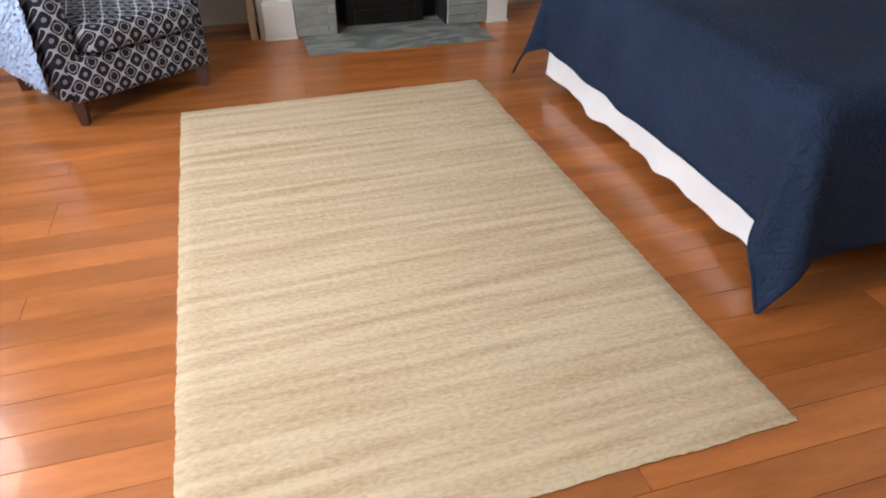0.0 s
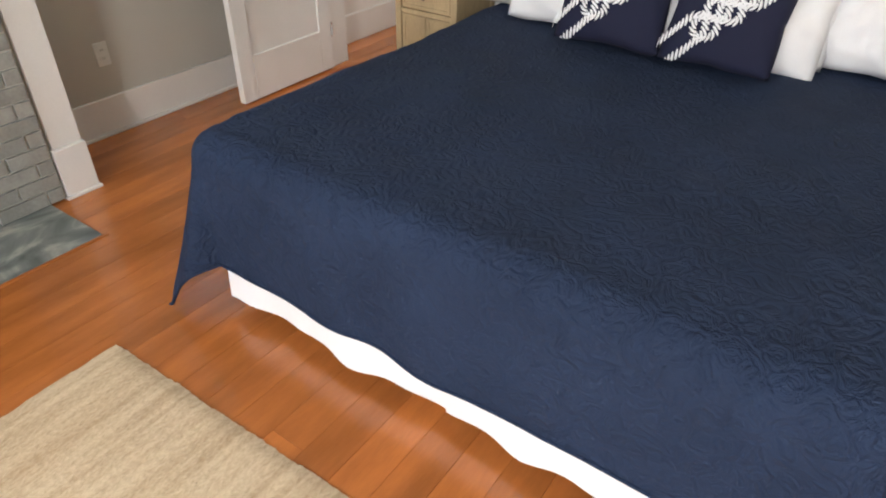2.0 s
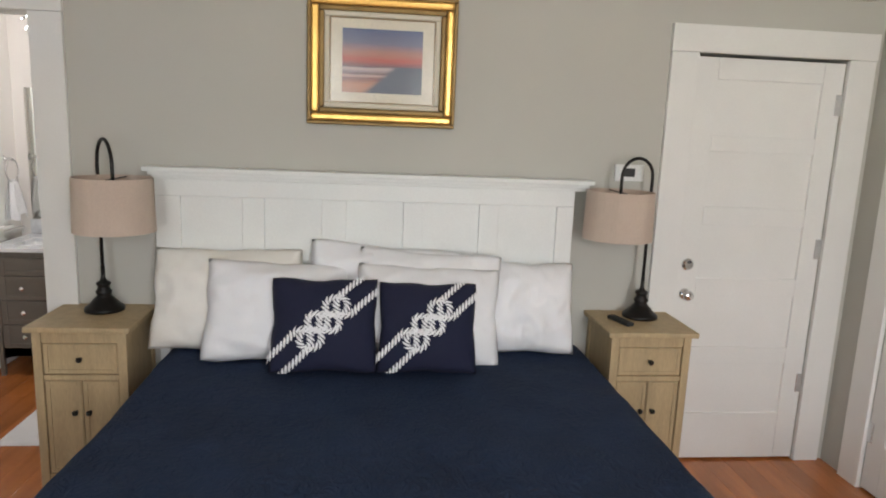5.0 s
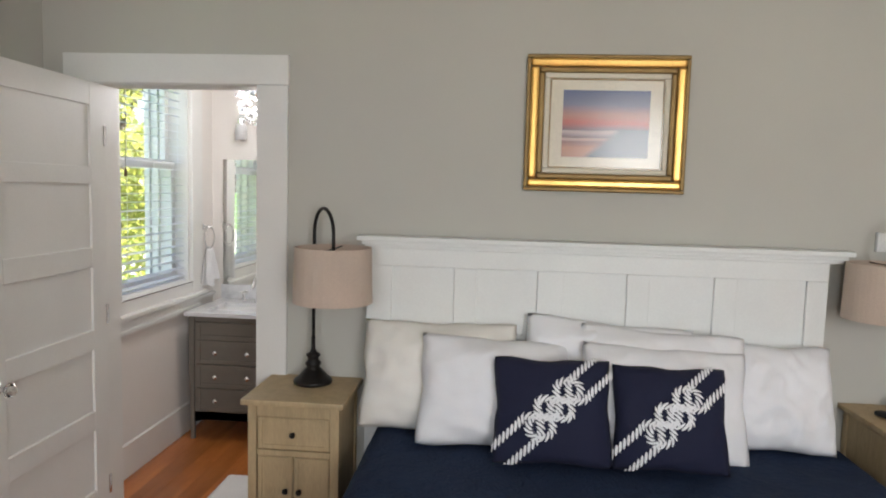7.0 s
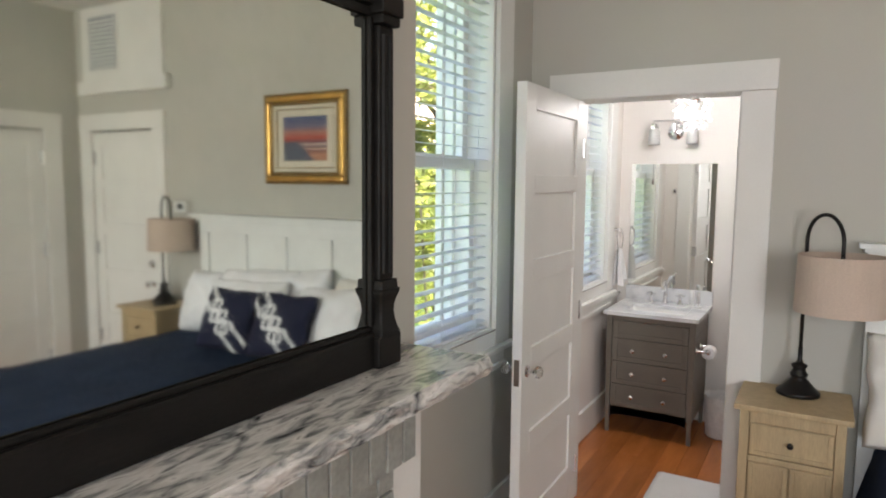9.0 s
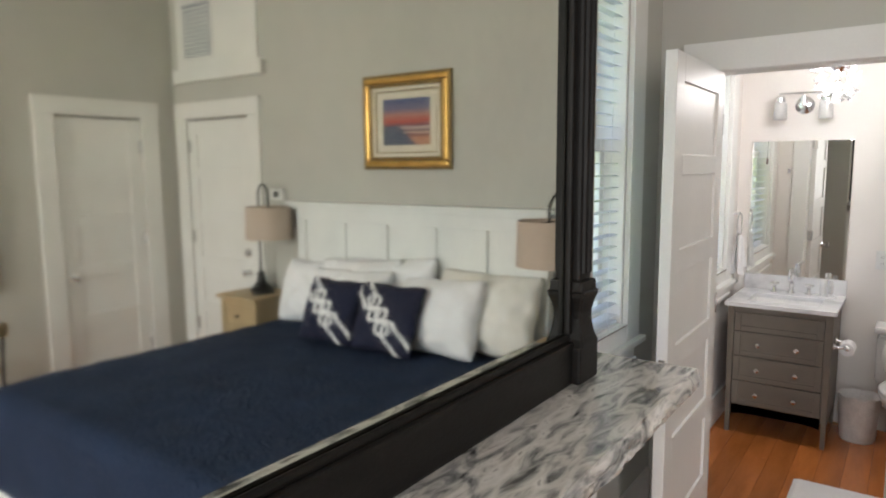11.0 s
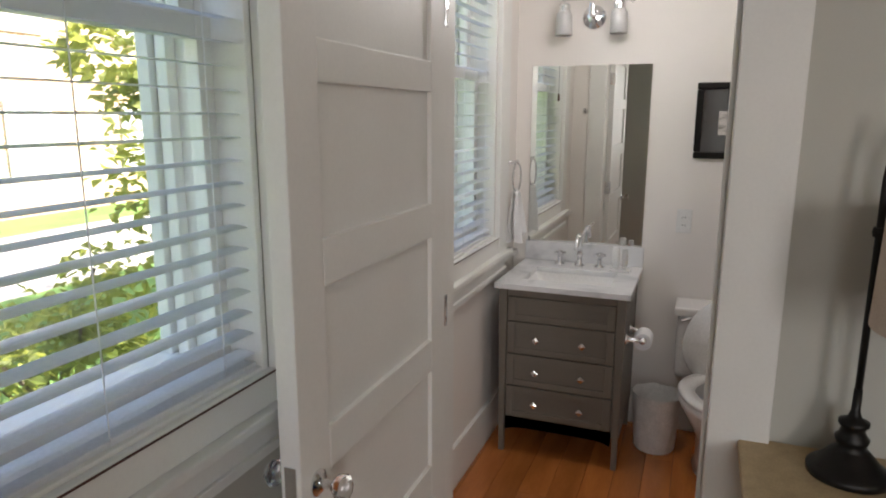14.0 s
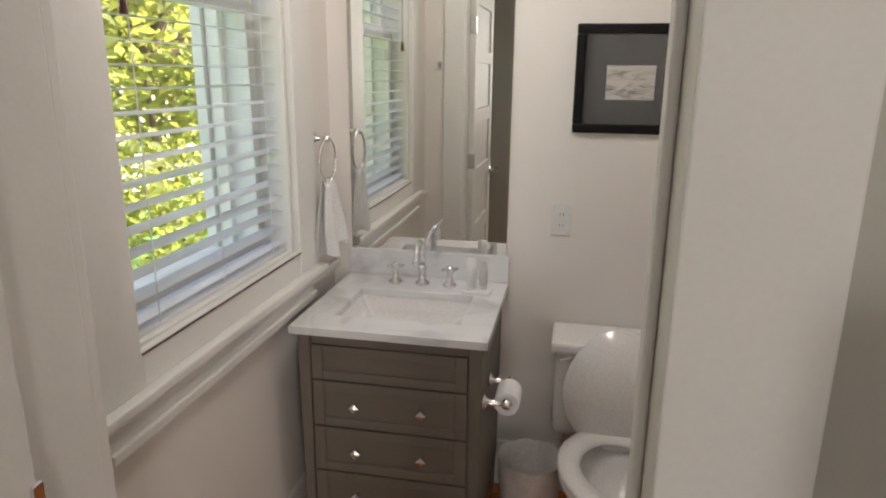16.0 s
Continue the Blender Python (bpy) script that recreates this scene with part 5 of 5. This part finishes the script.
def drawer(z0, z1, knobs, name="drawer"):
    y0, y1 = -VW + 0.043, VW - 0.043
    d = part(name, box(0.009, 0.0198, y0, y1, z0, z1), TAUPE, van)
    for a, b, c, e in ((y0, y0 + 0.035, z0, z1), (y1 - 0.035, y1, z0, z1), (y0 + 0.0355, y1 - 0.0355, z1 - 0.03, z1), (y0 + 0.0355, y1 - 0.0355, z0, z0 + 0.03)):
        part("drawer_frame", box(0.001, 0.0088, a, b, c, e, bev=0.002), TAUPE, d)
    if knobs:
        for y in (-0.105, 0.105):
            km = Matrix.Translation((0.009, y, (z0 + z1) / 2)) @ Matrix.Rotation(-math.pi / 2, 4, "Y")
            part("knob", lathe(bmesh.new(), [(0.006, 0), (0.006, 0.016), (0.016, 0.022), (0.017, 0.027), (0.004, 0.032)], 4, m=km), CHROME, d, "square chrome knob")


drawer(0.66, 0.772, False, "false_front")
drawer(0.503, 0.654, True)
drawer(0.346, 0.497, True)
drawer(0.189, 0.34, True)
vt = thing("marble_countertop", "white marble countertop with undermount basin", "countertop", pose(4.59, 4.406, 0.811))
bm = bmesh.new()
TY = 0.302
for a, b, c, d in ((0, 0.12, -TY, TY), (0.40, 0.583, -TY, TY), (0.1202, 0.3998, -TY, -0.2), (0.1202, 0.3998, 0.2, TY)):
    bx(bm, a, b, c, d, 0, 0.025, 0.0015)
part("slab", bm, MARBLE, vt)
part("backsplash", box(0.565, 0.583, -TY, TY, 0.0255, 0.125), MARBLE, vt)


def basin(u, v):
    a, b = 2 * u - 1, 2 * v - 1
    k = max(abs(a), abs(b))
    z = 0.002 - 0.075 * (1 - k ** 6)
    return Vector((0.26 + a * 0.145, b * 0.205, z))


part("basin", grid(bmesh.new(), 24, 24, basin), PORC, vt, "white rectangular basin", smooth=True)
part("drain", lathe(bmesh.new(), [(0.02, -0.074), (0.02, -0.070), (0.01, -0.069)], 16, (0.26, 0, 0)), CHROME, vt)
fa = thing("faucet", "chrome widespread faucet with cross handles", "faucet", pose(5.075, 4.406, 0.836))
part("spout_base", lathe(bmesh.new(), [(0.026, 0), (0.026, 0.008), (0.014, 0.016), (0.013, 0.05), (0.018, 0.06), (0.012, 0.075)], 20), CHROME, fa, smooth=True)
part("spout", tube(bmesh.new(), [(0, 0, 0.06), (-0.005, 0, 0.13), (-0.035, 0, 0.165), (-0.075, 0, 0.155), (-0.1, 0, 0.115), (-0.1, 0, 0.1)], 0.011, 12), CHROME, fa, smooth=True)
part("lift_lever", tube(bmesh.new(), [(0.0, 0, 0.13), (0.01, -0.02, 0.18), (0.0, -0.035, 0.2)], 0.007, 10), CHROME, fa, smooth=True)
for y in (-0.1, 0.1):
    hd = part("handle_stem", lathe(bmesh.new(), [(0.025, 0), (0.025, 0.007), (0.012, 0.015), (0.01, 0.05), (0.014, 0.058), (0.01, 0.075)], 20, (0, y, 0)), CHROME, fa, smooth=True)
    for k in range(2):
        a = 0.5 + k * math.pi / 2
        part("cross_arm", tube(bmesh.new(), [(-0.03 * math.cos(a), y - 0.03 * math.sin(a), 0.062), (0, y, 0.062), (0.03 * math.cos(a), y + 0.03 * math.sin(a), 0.062)], 0.006, 8), CHROME, hd, smooth=True)
tt = thing("soap_tray", "small white tray for toiletries on the vanity", "tray", pose(5.03, 4.20, 0.8365))
part("tray", box(-0.03, 0.03, -0.05, 0.05, 0, 0.012, bev=0.004), PORC, tt)
for y, hh, r in ((0.022, 0.105, 0.018), (-0.02, 0.095, 0.014)):
    o = thing("toiletry_bottle", "small white toiletry tube standing on the tray", "bottle", pose(5.03, 4.20 + y, 0.849), "toiletries")
    part("tube_body", lathe(bmesh.new(), [(r * 0.8, 0.014), (r, 0.02), (r * 1.05, hh * 0.6), (r * 0.9, hh)], 18), PLASTIC if y > 0 else FROST, o, smooth=True)
    part("cap", lathe(bmesh.new(), [(r * 0.85, 0), (r * 0.85, 0.0135)], 18), PLASTIC, o)

vm_ = thing("vanity_mirror", "frameless rectangular mirror above the marble backsplash", "mirror", pose(BE, 4.407, 1.382, 0, 0, -90))
part("mirror_glass", box(-0.292, 0.292, -0.008, -0.002, -0.445, 0.445, bev=0.0015), MIRROR, vm_)

sc = thing("vanity_sconce", "chrome two-light sconce with white glass shades", "wall light", pose(BE, 4.4, 2.05, 0, 0, -90))
part("wall_plate", lathe(bmesh.new(), [(0.055, 0), (0.055, 0.012), (0.03, 0.022), (0.012, 0.026), (0.012, 0.1)], 24, m=Matrix.Rotation(math.pi / 2, 4, "X")), CHROME, sc)
part("crossbar", box(-0.14, 0.14, -0.109, -0.097, 0.066, 0.077, bev=0.004), CHROME, sc)
part("bracket", box(-0.01, 0.01, -0.108, -0.09, 0, 0.056), CHROME, sc)
for x in (-0.128, 0.128):
    part("cup", lathe(bmesh.new(), [(0.02, 0.0), (0.028, -0.01), (0.026, -0.04)], 20, (x, -0.1025, 0.055)), CHROME, sc)
    part("glass_shade", lathe(bmesh.new(), [(0.026, -0.035), (0.036, -0.05), (0.041, -0.145), (0.037, -0.147), (0.032, -0.06)], 24, (x, -0.1025, 0.055)), FROST, sc, "white frosted glass shade", smooth=True)

ch = thing("crystal_chandelier", "small crystal bead chandelier hanging in the bathroom", "chandelier", pose(4.42, 4.165, 2.045))
part("chain", tube(bmesh.new(), [(0, 0, 0.28), (0, 0, 0.5), (0, 0, 0.95)], 0.006, 8), CHROME, ch)
part("canopy", lathe(bmesh.new(), [(0.05, 0.93), (0.055, 0.953)], 20), CHROME, ch)
part("crystal_frame", lathe(bmesh.new(), [(0.02, 0.1), (0.1, 0.2), (0.1, 0.21), (0.02, 0.28)], 16), CHROME, ch)
gem = bmesh.new()
lathe(gem, [(0.001, -0.012), (0.01, 0.0), (0.001, 0.012)], 6)
gem_data = mesh_of("crystal", gem, CRYSTAL)
rng = random.Random(4)
for i in range(170):
    a, k = rng.random() * 6.283, rng.random()
    r = 0.13 * math.sqrt(1 - k * k * 0.75) * (0.5 + 0.5 * rng.random())
    o = new("crystal", gem_data)
    o.parent = ch
    o.matrix_basis = pose(r * math.cos(a), r * math.sin(a), 0.2 - k * 0.24, rng.random() * 90, rng.random() * 90, 0)

bp_ = thing("bathroom_picture", "black-framed small sketch with a dark grey mat", "picture", pose(BE, 3.747, 1.56, 0, 0, -90))
bar_frame(bp_, 0.162, 0.175, 0.031, 0.022, 0, BLACKW, "frame_bar")
part("mat_board", box(-0.137, 0.137, -0.01, -0.003, -0.15, 0.15, bev=0), mat("grey_mat", (0.05, 0.052, 0.055), 0.7), bp_)
sketch = ramp_mat("pencil_sketch", [(0.3, (0.2, 0.18, 0.17)), (0.5, (0.6, 0.56, 0.53)), (0.8, (0.72, 0.69, 0.66))], 0.6, 14, (1, 1, 4), 1)
part("sketch", box(-0.06, 0.095, -0.0118, -0.0102, -0.065, 0.045, bev=0), sketch, bp_, "pale harbour sketch")
g = part("picture_glass", box(-0.136, 0.136, -0.016, -0.014, -0.149, 0.149, bev=0), GLASS, bp_)
g.visible_shadow = False

tr_ = thing("towel_ring", "chrome towel ring mounted beside the bathroom window", "towel ring", pose(5.0, N - 0.012, 1.355))
part("post", lathe(bmesh.new(), [(0.025, 0), (0.024, 0.008), (0.01, 0.015), (0.009, 0.05), (0.013, 0.06)], 20, m=Matrix.Rotation(math.pi / 2, 4, "X")), CHROME, tr_, smooth=True)
part("ring", tube(bmesh.new(), [(0.075 * math.sin(a * 0.2094), -0.055, -0.075 + 0.075 * math.cos(a * 0.2094)) for a in range(31)], 0.005, 8), CHROME, tr_, smooth=True)


def towel(u, v):
    side = 1 if v > 0.5 else -1
    d = abs(v - 0.5) * 2
    wdt = 0.045 + (0.055 if side > 0 else 0.03) * min(1, d * 1.5)
    x = (u - 0.5) * 2 * wdt + (0.035 * d if side > 0 else -0.01 * d)
    return Vector((x, -0.055 - side * (0.008 + 0.016 * d) + 0.012 * math.sin(u * 14 + side) * (0.4 + d), -0.135 - 0.25 * d - 0.02 * d * math.sin(u * 7)))


solid("hand_towel", grid(bmesh.new(), 24, 30, towel), CERAMICW, "white hand towel hanging from the chrome ring", "towel", pose(5.0, N - 0.012, 1.355), smooth=True)
hk = thing("robe_hook", "small chrome robe hook on the bathroom wall", "hook", pose(EB + 0.012, 4.69, 1.62, 0, 0, 90))
part("hook_plate", box(-0.012, 0.012, -0.008, 0, -0.02, 0.02), CHROME, hk)
part("hook_arm", tube(bmesh.new(), [(0, -0.006, 0), (0, -0.035, -0.01), (0, -0.045, 0.015)], 0.005, 8), CHROME, hk)

tp = thing("toilet_paper_holder", "chrome toilet paper holder on the vanity side", "paper holder", pose(4.79, 4.121, 0.625))
for x in (0.0, -0.15):
    turn = Matrix.Translation((x, 0, 0)) @ Matrix.Rotation(math.pi / 2, 4, "X")
    post = part("holder_post", lathe(bmesh.new(), [(0.023, 0), (0.023, 0.005), (0.014, 0.012), (0.009, 0.02), (0.011, 0.032), (0.008, 0.042), (0.009, 0.06)], 18, m=turn), CHROME, tp, smooth=True)
    part("ball_finial", lathe(bmesh.new(), [(0.004, 0.056), (0.014, 0.062), (0.018, 0.073), (0.014, 0.084), (0.004, 0.09)], 18, m=turn), CHROME, post, smooth=True)
part("holder_bar", tube(bmesh.new(), [(0.0, -0.07, 0), (-0.075, -0.07, 0), (-0.15, -0.07, 0)], 0.008, 10), CHROME, tp)
rl = solid("toilet_roll", lathe(bmesh.new(), [(0.019, -0.05), (0.037, -0.05), (0.039, -0.047), (0.039, 0.047), (0.037, 0.05), (0.019, 0.05)], 28, m=Matrix.Translation((4.715, 4.051, 0.611)) @ Matrix.Rotation(math.pi / 2, 4, "Y")), LINEN, "white toilet roll on the chrome holder", "toilet roll")

to = thing("toilet", "white porcelain toilet with its lid raised", "toilet", pose(BE, 3.70, 0, 0, 0, 90))


# local: the tank at y 0, the bowl reaching out along +y
def oval(bm, rows, seg=36, capped=True):
    """Loft of egg-shaped rings: (half width, back y, front y, z)."""
    rings = []
    for w, y0, y1, z in rows:
        c, l = (y0 + y1) / 2, (y1 - y0) / 2
        rings.append([bm.verts.new((w * math.cos(2 * math.pi * i / seg) * (1 - 0.12 * math.sin(2 * math.pi * i / seg)), c + l * math.sin(2 * math.pi * i / seg), z)) for i in range(seg)])
    for a, b in zip(rings, rings[1:]):
        for i in range(seg):
            bm.faces.new((a[i], a[(i + 1) % seg], b[(i + 1) % seg], b[i]))
    if capped:
        bm.faces.new(rings[0][::-1])
        bm.faces.new(rings[-1])
    return bm


part("tank", soft(-0.22, 0.22, 0.012, 0.2, 0.34, 0.658, bev=0.035), PORC, to, smooth=True)
part("tank_lid", box(-0.235, 0.235, 0.006, 0.215, 0.659, 0.7, bev=0.012), PORC, to)
part("bowl", oval(bmesh.new(), [(0.11, 0.16, 0.55, 0.0), (0.1, 0.16, 0.53, 0.04), (0.1, 0.17, 0.52, 0.15), (0.14, 0.18, 0.62, 0.25), (0.185, 0.2, 0.69, 0.35), (0.19, 0.2, 0.70, 0.385), (0.15, 0.26, 0.66, 0.387), (0.12, 0.3, 0.62, 0.30), (0.05, 0.38, 0.52, 0.22)]), PORC, to, smooth=True)
part("seat", oval(bmesh.new(), [(0.19, 0.22, 0.70, 0.39), (0.192, 0.215, 0.705, 0.40), (0.185, 0.22, 0.70, 0.408), (0.125, 0.29, 0.63, 0.408), (0.12, 0.295, 0.625, 0.39)], capped=False), PORC, to, "white toilet seat", smooth=True)
bm = oval(bmesh.new(), [(0.185, -0.205, 0.205, 0), (0.187, -0.208, 0.208, 0.008), (0.175, -0.198, 0.198, 0.016)])
bm.transform(Matrix.Translation((0, 0.245, 0.56)) @ Matrix.Rotation(radians(100), 4, "X"))
part("raised_lid", bm, PORC, to, "raised white lid", smooth=True)
part("flush_lever", tube(bmesh.new(), [(0.16, 0.2, 0.66), (0.16, 0.225, 0.66), (0.2, 0.228, 0.645)], 0.006, 8), CHROME, to, "chrome flush lever")
part("supply_pipe", tube(bmesh.new(), [(0.17, 0.02, 0.16), (0.17, 0.06, 0.17), (0.18, 0.08, 0.26), (0.17, 0.09, 0.38)], 0.007, 8), CHROME, to)


def bin_side(u, v):
    a = 2 * math.pi * u
    r = 0.095 + 0.018 * v + 0.006 * noise.noise(Vector((math.cos(a) * 5, math.sin(a) * 5, v * 3)))
    return Vector((r * math.cos(a), r * math.sin(a), 0.01 + 0.27 * v + 0.004 * v * math.sin(a * 7)))


wb = thing("waste_bin", "small bin with a translucent white liner", "bin", pose(4.93, 3.985, 0))
part("liner", grid(bmesh.new(), 40, 12, bin_side), BAG, wb, smooth=True)
part("bin_bottom", lathe(bmesh.new(), [(0.09, 0), (0.092, 0.012)], 28), PLASTIC, wb)


def bmat(u, v):
    return Vector(((u - 0.5) * 0.46, (v - 0.5) * 0.72, 0.016 * min(1, 30 * min(u, 1 - u, v, 1 - v)) + 0.003 + 0.002 * noise.noise(Vector((u * 30, v * 50, 0)))))


solid("bath_mat", grid(bmesh.new(), 40, 60, bmat), CERAMICW, "white terry bath mat on the pine floor", "bath mat", pose(3.89, 3.86, 0), smooth=True)

# ---- outside ----
gr = setting("ground", box(-150, 150, N + 0.25, 300, -0.75, -0.6, bev=0), LAWN, "mown green lawn outside the windows", "ground")
setting("road", box(-60, 60, 11.5, 15.5, -0.62, -0.59, bev=0), ROADM, "pale sunlit street beyond the lawn", "road")
house = thing("brick_house", "tan brick neighbouring house with white windows", "house", pose(15, 17.5, -0.6))
part("house_wall", box(-5, 9, 0, 8, 0, 6.2, bev=0), TANBRICK, house)
bm = bmesh.new()
pv = [bm.verts.new(p) for p in ((-5.4, -0.5, 6.2), (9.4, -0.5, 6.2), (9.4, 8.5, 6.2), (-5.4, 8.5, 6.2), (-4, 4, 8.6), (8, 4, 8.6))]
for f_ in ((0, 1, 5, 4), (1, 2, 5), (2, 3, 4, 5), (3, 0, 4), (3, 2, 1, 0)):
    bm.faces.new([pv[i] for i in f_])
part("roof", bm, ROOFM, house)
for x in (-3.5, -0.5, 2.5, 5.5):
    for z in (0.9, 3.9):
        w_ = part("house_window", box(x, x + 1.1, -0.06, -0.001, z, z + 1.6), WHITE, house)
        part("house_pane", box(x + 0.08, x + 1.02, -0.075, -0.0605, z + 0.08, z + 0.76, bev=0), HPANE, w_)
        part("house_pane", box(x + 0.08, x + 1.02, -0.075, -0.0605, z + 0.84, z + 1.52, bev=0), HPANE, w_)
white = thing("white_house", "white clapboard house across the street", "house", pose(3.5, 19, -0.6))
part("house_wall", box(-5, 5, 0, 7, 0, 5.5, bev=0), WHITE, white)
for i in range(26):
    part("clapboard", box(-5, 5, -0.02, -0.001, 0.1 + i * 0.2, 0.275 + i * 0.2, bev=0), WHITE, white)
bm = bmesh.new()
pv = [bm.verts.new(p) for p in ((-5.4, -0.5, 5.5), (5.4, -0.5, 5.5), (5.4, 7.5, 5.5), (-5.4, 7.5, 5.5), (-4, 3.5, 8), (4, 3.5, 8))]
for f_ in ((0, 1, 5, 4), (1, 2, 5), (2, 3, 4, 5), (3, 0, 4), (3, 2, 1, 0)):
    bm.faces.new([pv[i] for i in f_])
part("roof", bm, ROOFM, white)


def leaves(centres, count, size, seed):
    """A cloud of bent leaf blades round clump centres (x, y, z, radius)."""
    r = random.Random(seed)
    verts, faces = [], []
    for i in range(count):
        cx, cy, cz, cr = centres[r.randrange(len(centres))]
        d = Vector((r.gauss(0, 1), r.gauss(0, 1), r.gauss(0, 1))).normalized() * cr * (0.45 + 0.6 * r.random() ** 0.5)
        p = Vector((cx, cy, cz)) + Vector((d.x, d.y, d.z * 0.75))
        m = Euler((r.uniform(-0.9, 0.9), r.uniform(-0.9, 0.9), r.uniform(0, 6.28))).to_matrix()
        s = size * r.uniform(0.6, 1.3)
        n = len(verts)
        for q_ in ((0, 0, 0), (0.32, 0.5, 0.1), (0, 1, -0.12), (-0.32, 0.5, 0.1)):
            verts.append(p + m @ (Vector(q_) * s))
        faces += [(n, n + 1, n + 2), (n, n + 2, n + 3)]
    data = bpy.data.meshes.new("crown")
    data.from_pydata(verts, [], faces)
    data.materials.append(LEAF)
    return data


def tree(label, x, y, height, spread, seed, clumps, count, size):
    ob = thing("tree", label, "tree", pose(x, y, -0.6))
    r = random.Random(seed)
    th_ = height * 0.45
    part("trunk", tube(bmesh.new(), [(0, 0, 0), (0.05, 0.03, th_ * 0.5), (0, 0.08, th_), (0.1, 0.05, height * 0.8)], lambda k: 0.008 * height * (1 - 0.75 * k), 10), BARK, ob, smooth=True)
    cs = []
    for i in range(clumps):
        a, k = r.random() * 6.283, r.random() ** 0.6
        c = (spread * k * math.cos(a), spread * k * math.sin(a), th_ + (height - th_) * r.random() - 0.15 * height * k, spread * r.uniform(0.2, 0.36))
        cs.append(c)
        if i % 3 == 0:
            part("limb", tube(bmesh.new(), [(0, 0.05, th_ * 0.9), (c[0] * 0.5, c[1] * 0.5, (th_ + c[2]) / 2 + 0.1), c[:3]], lambda k: 0.01 * height * (1 - 0.8 * k), 7), BARK, ob)
    cr = new("crown", leaves(cs, count, size, seed))
    cr.parent = ob
    return ob


def bush(label, x, y, w, h, seed, count=2600, size=0.09):
    ob = thing("bush", label, "bush", pose(x, y, -0.6))
    r = random.Random(seed)
    cs = [(r.uniform(-w, w), r.uniform(-0.35, 0.35), h * r.uniform(0.3, 0.85), h * r.uniform(0.16, 0.28)) for _ in range(14)]
    for i in range(5):
        part("stem", tube(bmesh.new(), [(0.1 * i - 0.2, 0, 0), (cs[i][0] * 0.5, cs[i][1], cs[i][2] * 0.5), cs[i][:3]], 0.012, 6), BARK, ob)
    cr = new("foliage", leaves(cs, count, size, seed))
    cr.parent = ob
    return ob


tree("leafy green tree on the lawn with drooping branches", 6.5, 8.2, 6.0, 1.15, 11, 20, 3600, 0.13)
tree("leafy tree beside the bathroom window", 8.4, 7.7, 5.5, 1.5, 13, 22, 4200, 0.14)
bush("tall green shrub below the bedroom window", 5.5, 6.9, 0.45, 2.5, 21, 2600)
bush("tall yellow-green shrub beside the bathroom window", 8.3, 8.1, 1.0, 3.3, 24, 3600, 0.11)
bush("tall yellow-green shrub beside the neighbouring house", 10.2, 8.3, 1.2, 3.6, 25, 3800, 0.12)
bush("low green shrub on the lawn edge", 4.7, 7.7, 0.7, 1.35, 23, 1500)
bush("green shrub in the flower bed", 7.2, 6.7, 0.8, 1.8, 22, 1800)

# ---- floor planks and fireplace bricks, piece by piece ----
rng = random.Random(9)
PW = 0.122
plank_meshes = {}


def plank_mesh(length):
    key = round(length, 1)
    if key not in plank_meshes:
        plank_meshes[key] = mesh_of("plank", box(0, key - 0.0016, 0.0006, PW - 0.0006, -0.014, 0.0, bev=0.0012), PLANK)
    return plank_meshes[key], key


DARKPLANK = mat("dark_pine_board", (0.27, 0.075, 0.022), 0.26, vary=0.2, scale=3, grain=0.1, grain_scale=34, stretch=(0.5, 7, 7), coat=0.3)
row = 0
y = SB
while y < N:
    x = W - rng.random() * 0.0
    first = True
    while x < 5.2:
        L = rng.choice((1.6, 2.0, 2.4, 2.8, 3.2, 3.6)) if not first else rng.choice((0.8, 1.2, 1.7, 2.3))
        L = min(L, round(5.3 - x, 1) if 5.3 - x >= 0.1 else 0.1)
        data, L = plank_mesh(L)
        if (y < S - 0.2 and x > 0.9) or (y < BS - 0.2 and x > EB):
            break
        if rng.random() < 0.012:
            data = data.copy()
            data.materials[0] = DARKPLANK
        o = new("plank", data)
        o.parent = subfloor
        o.location = (x, y, 0)
        x += L
        first = False
    y += PW
    row += 1

brick_meshes = {}


def brick(x0, x1, z0, z1, proud=0.0):
    w, hgt = round(x1 - x0, 3), round(z1 - z0, 3)
    if w < 0.02:
        return
    if (w, hgt) not in brick_meshes:
        bm = box(0, w, -0.012, 0.0, 0, hgt, bev=0.003)
        for v in bm.verts:
            v.co.y += 0.0015 * noise.noise(v.co * 40)
        brick_meshes[(w, hgt)] = mesh_of("brick", bm, BRICKM)
    o = new("brick", brick_meshes[(w, hgt)])
    o.parent = fp
    o.location = (x0, BY - 0.028 - proud, z0)


course = 0.066
for i in range(16):
    z0 = 0.008 + i * course
    if z0 + course > 1.0:
        break
    spans = [(0.25, OX0), (OX1, 1.55)] if z0 < OZ else [(0.25, 1.55)]
    for a, b in spans:
        x = a - (0.1 if i % 2 else 0.0)
        while x < b - 0.001:
            brick(max(a, x) + 0.004, min(b, x + 0.205) - 0.004, z0 + 0.004, z0 + course - 0.004)
            x += 0.205
x = 0.25
while x < 1.59:
    brick(x + 0.004, min(x + 0.068, 1.6) - 0.004, 1.004, 1.226, 0.031)
    x += 0.068
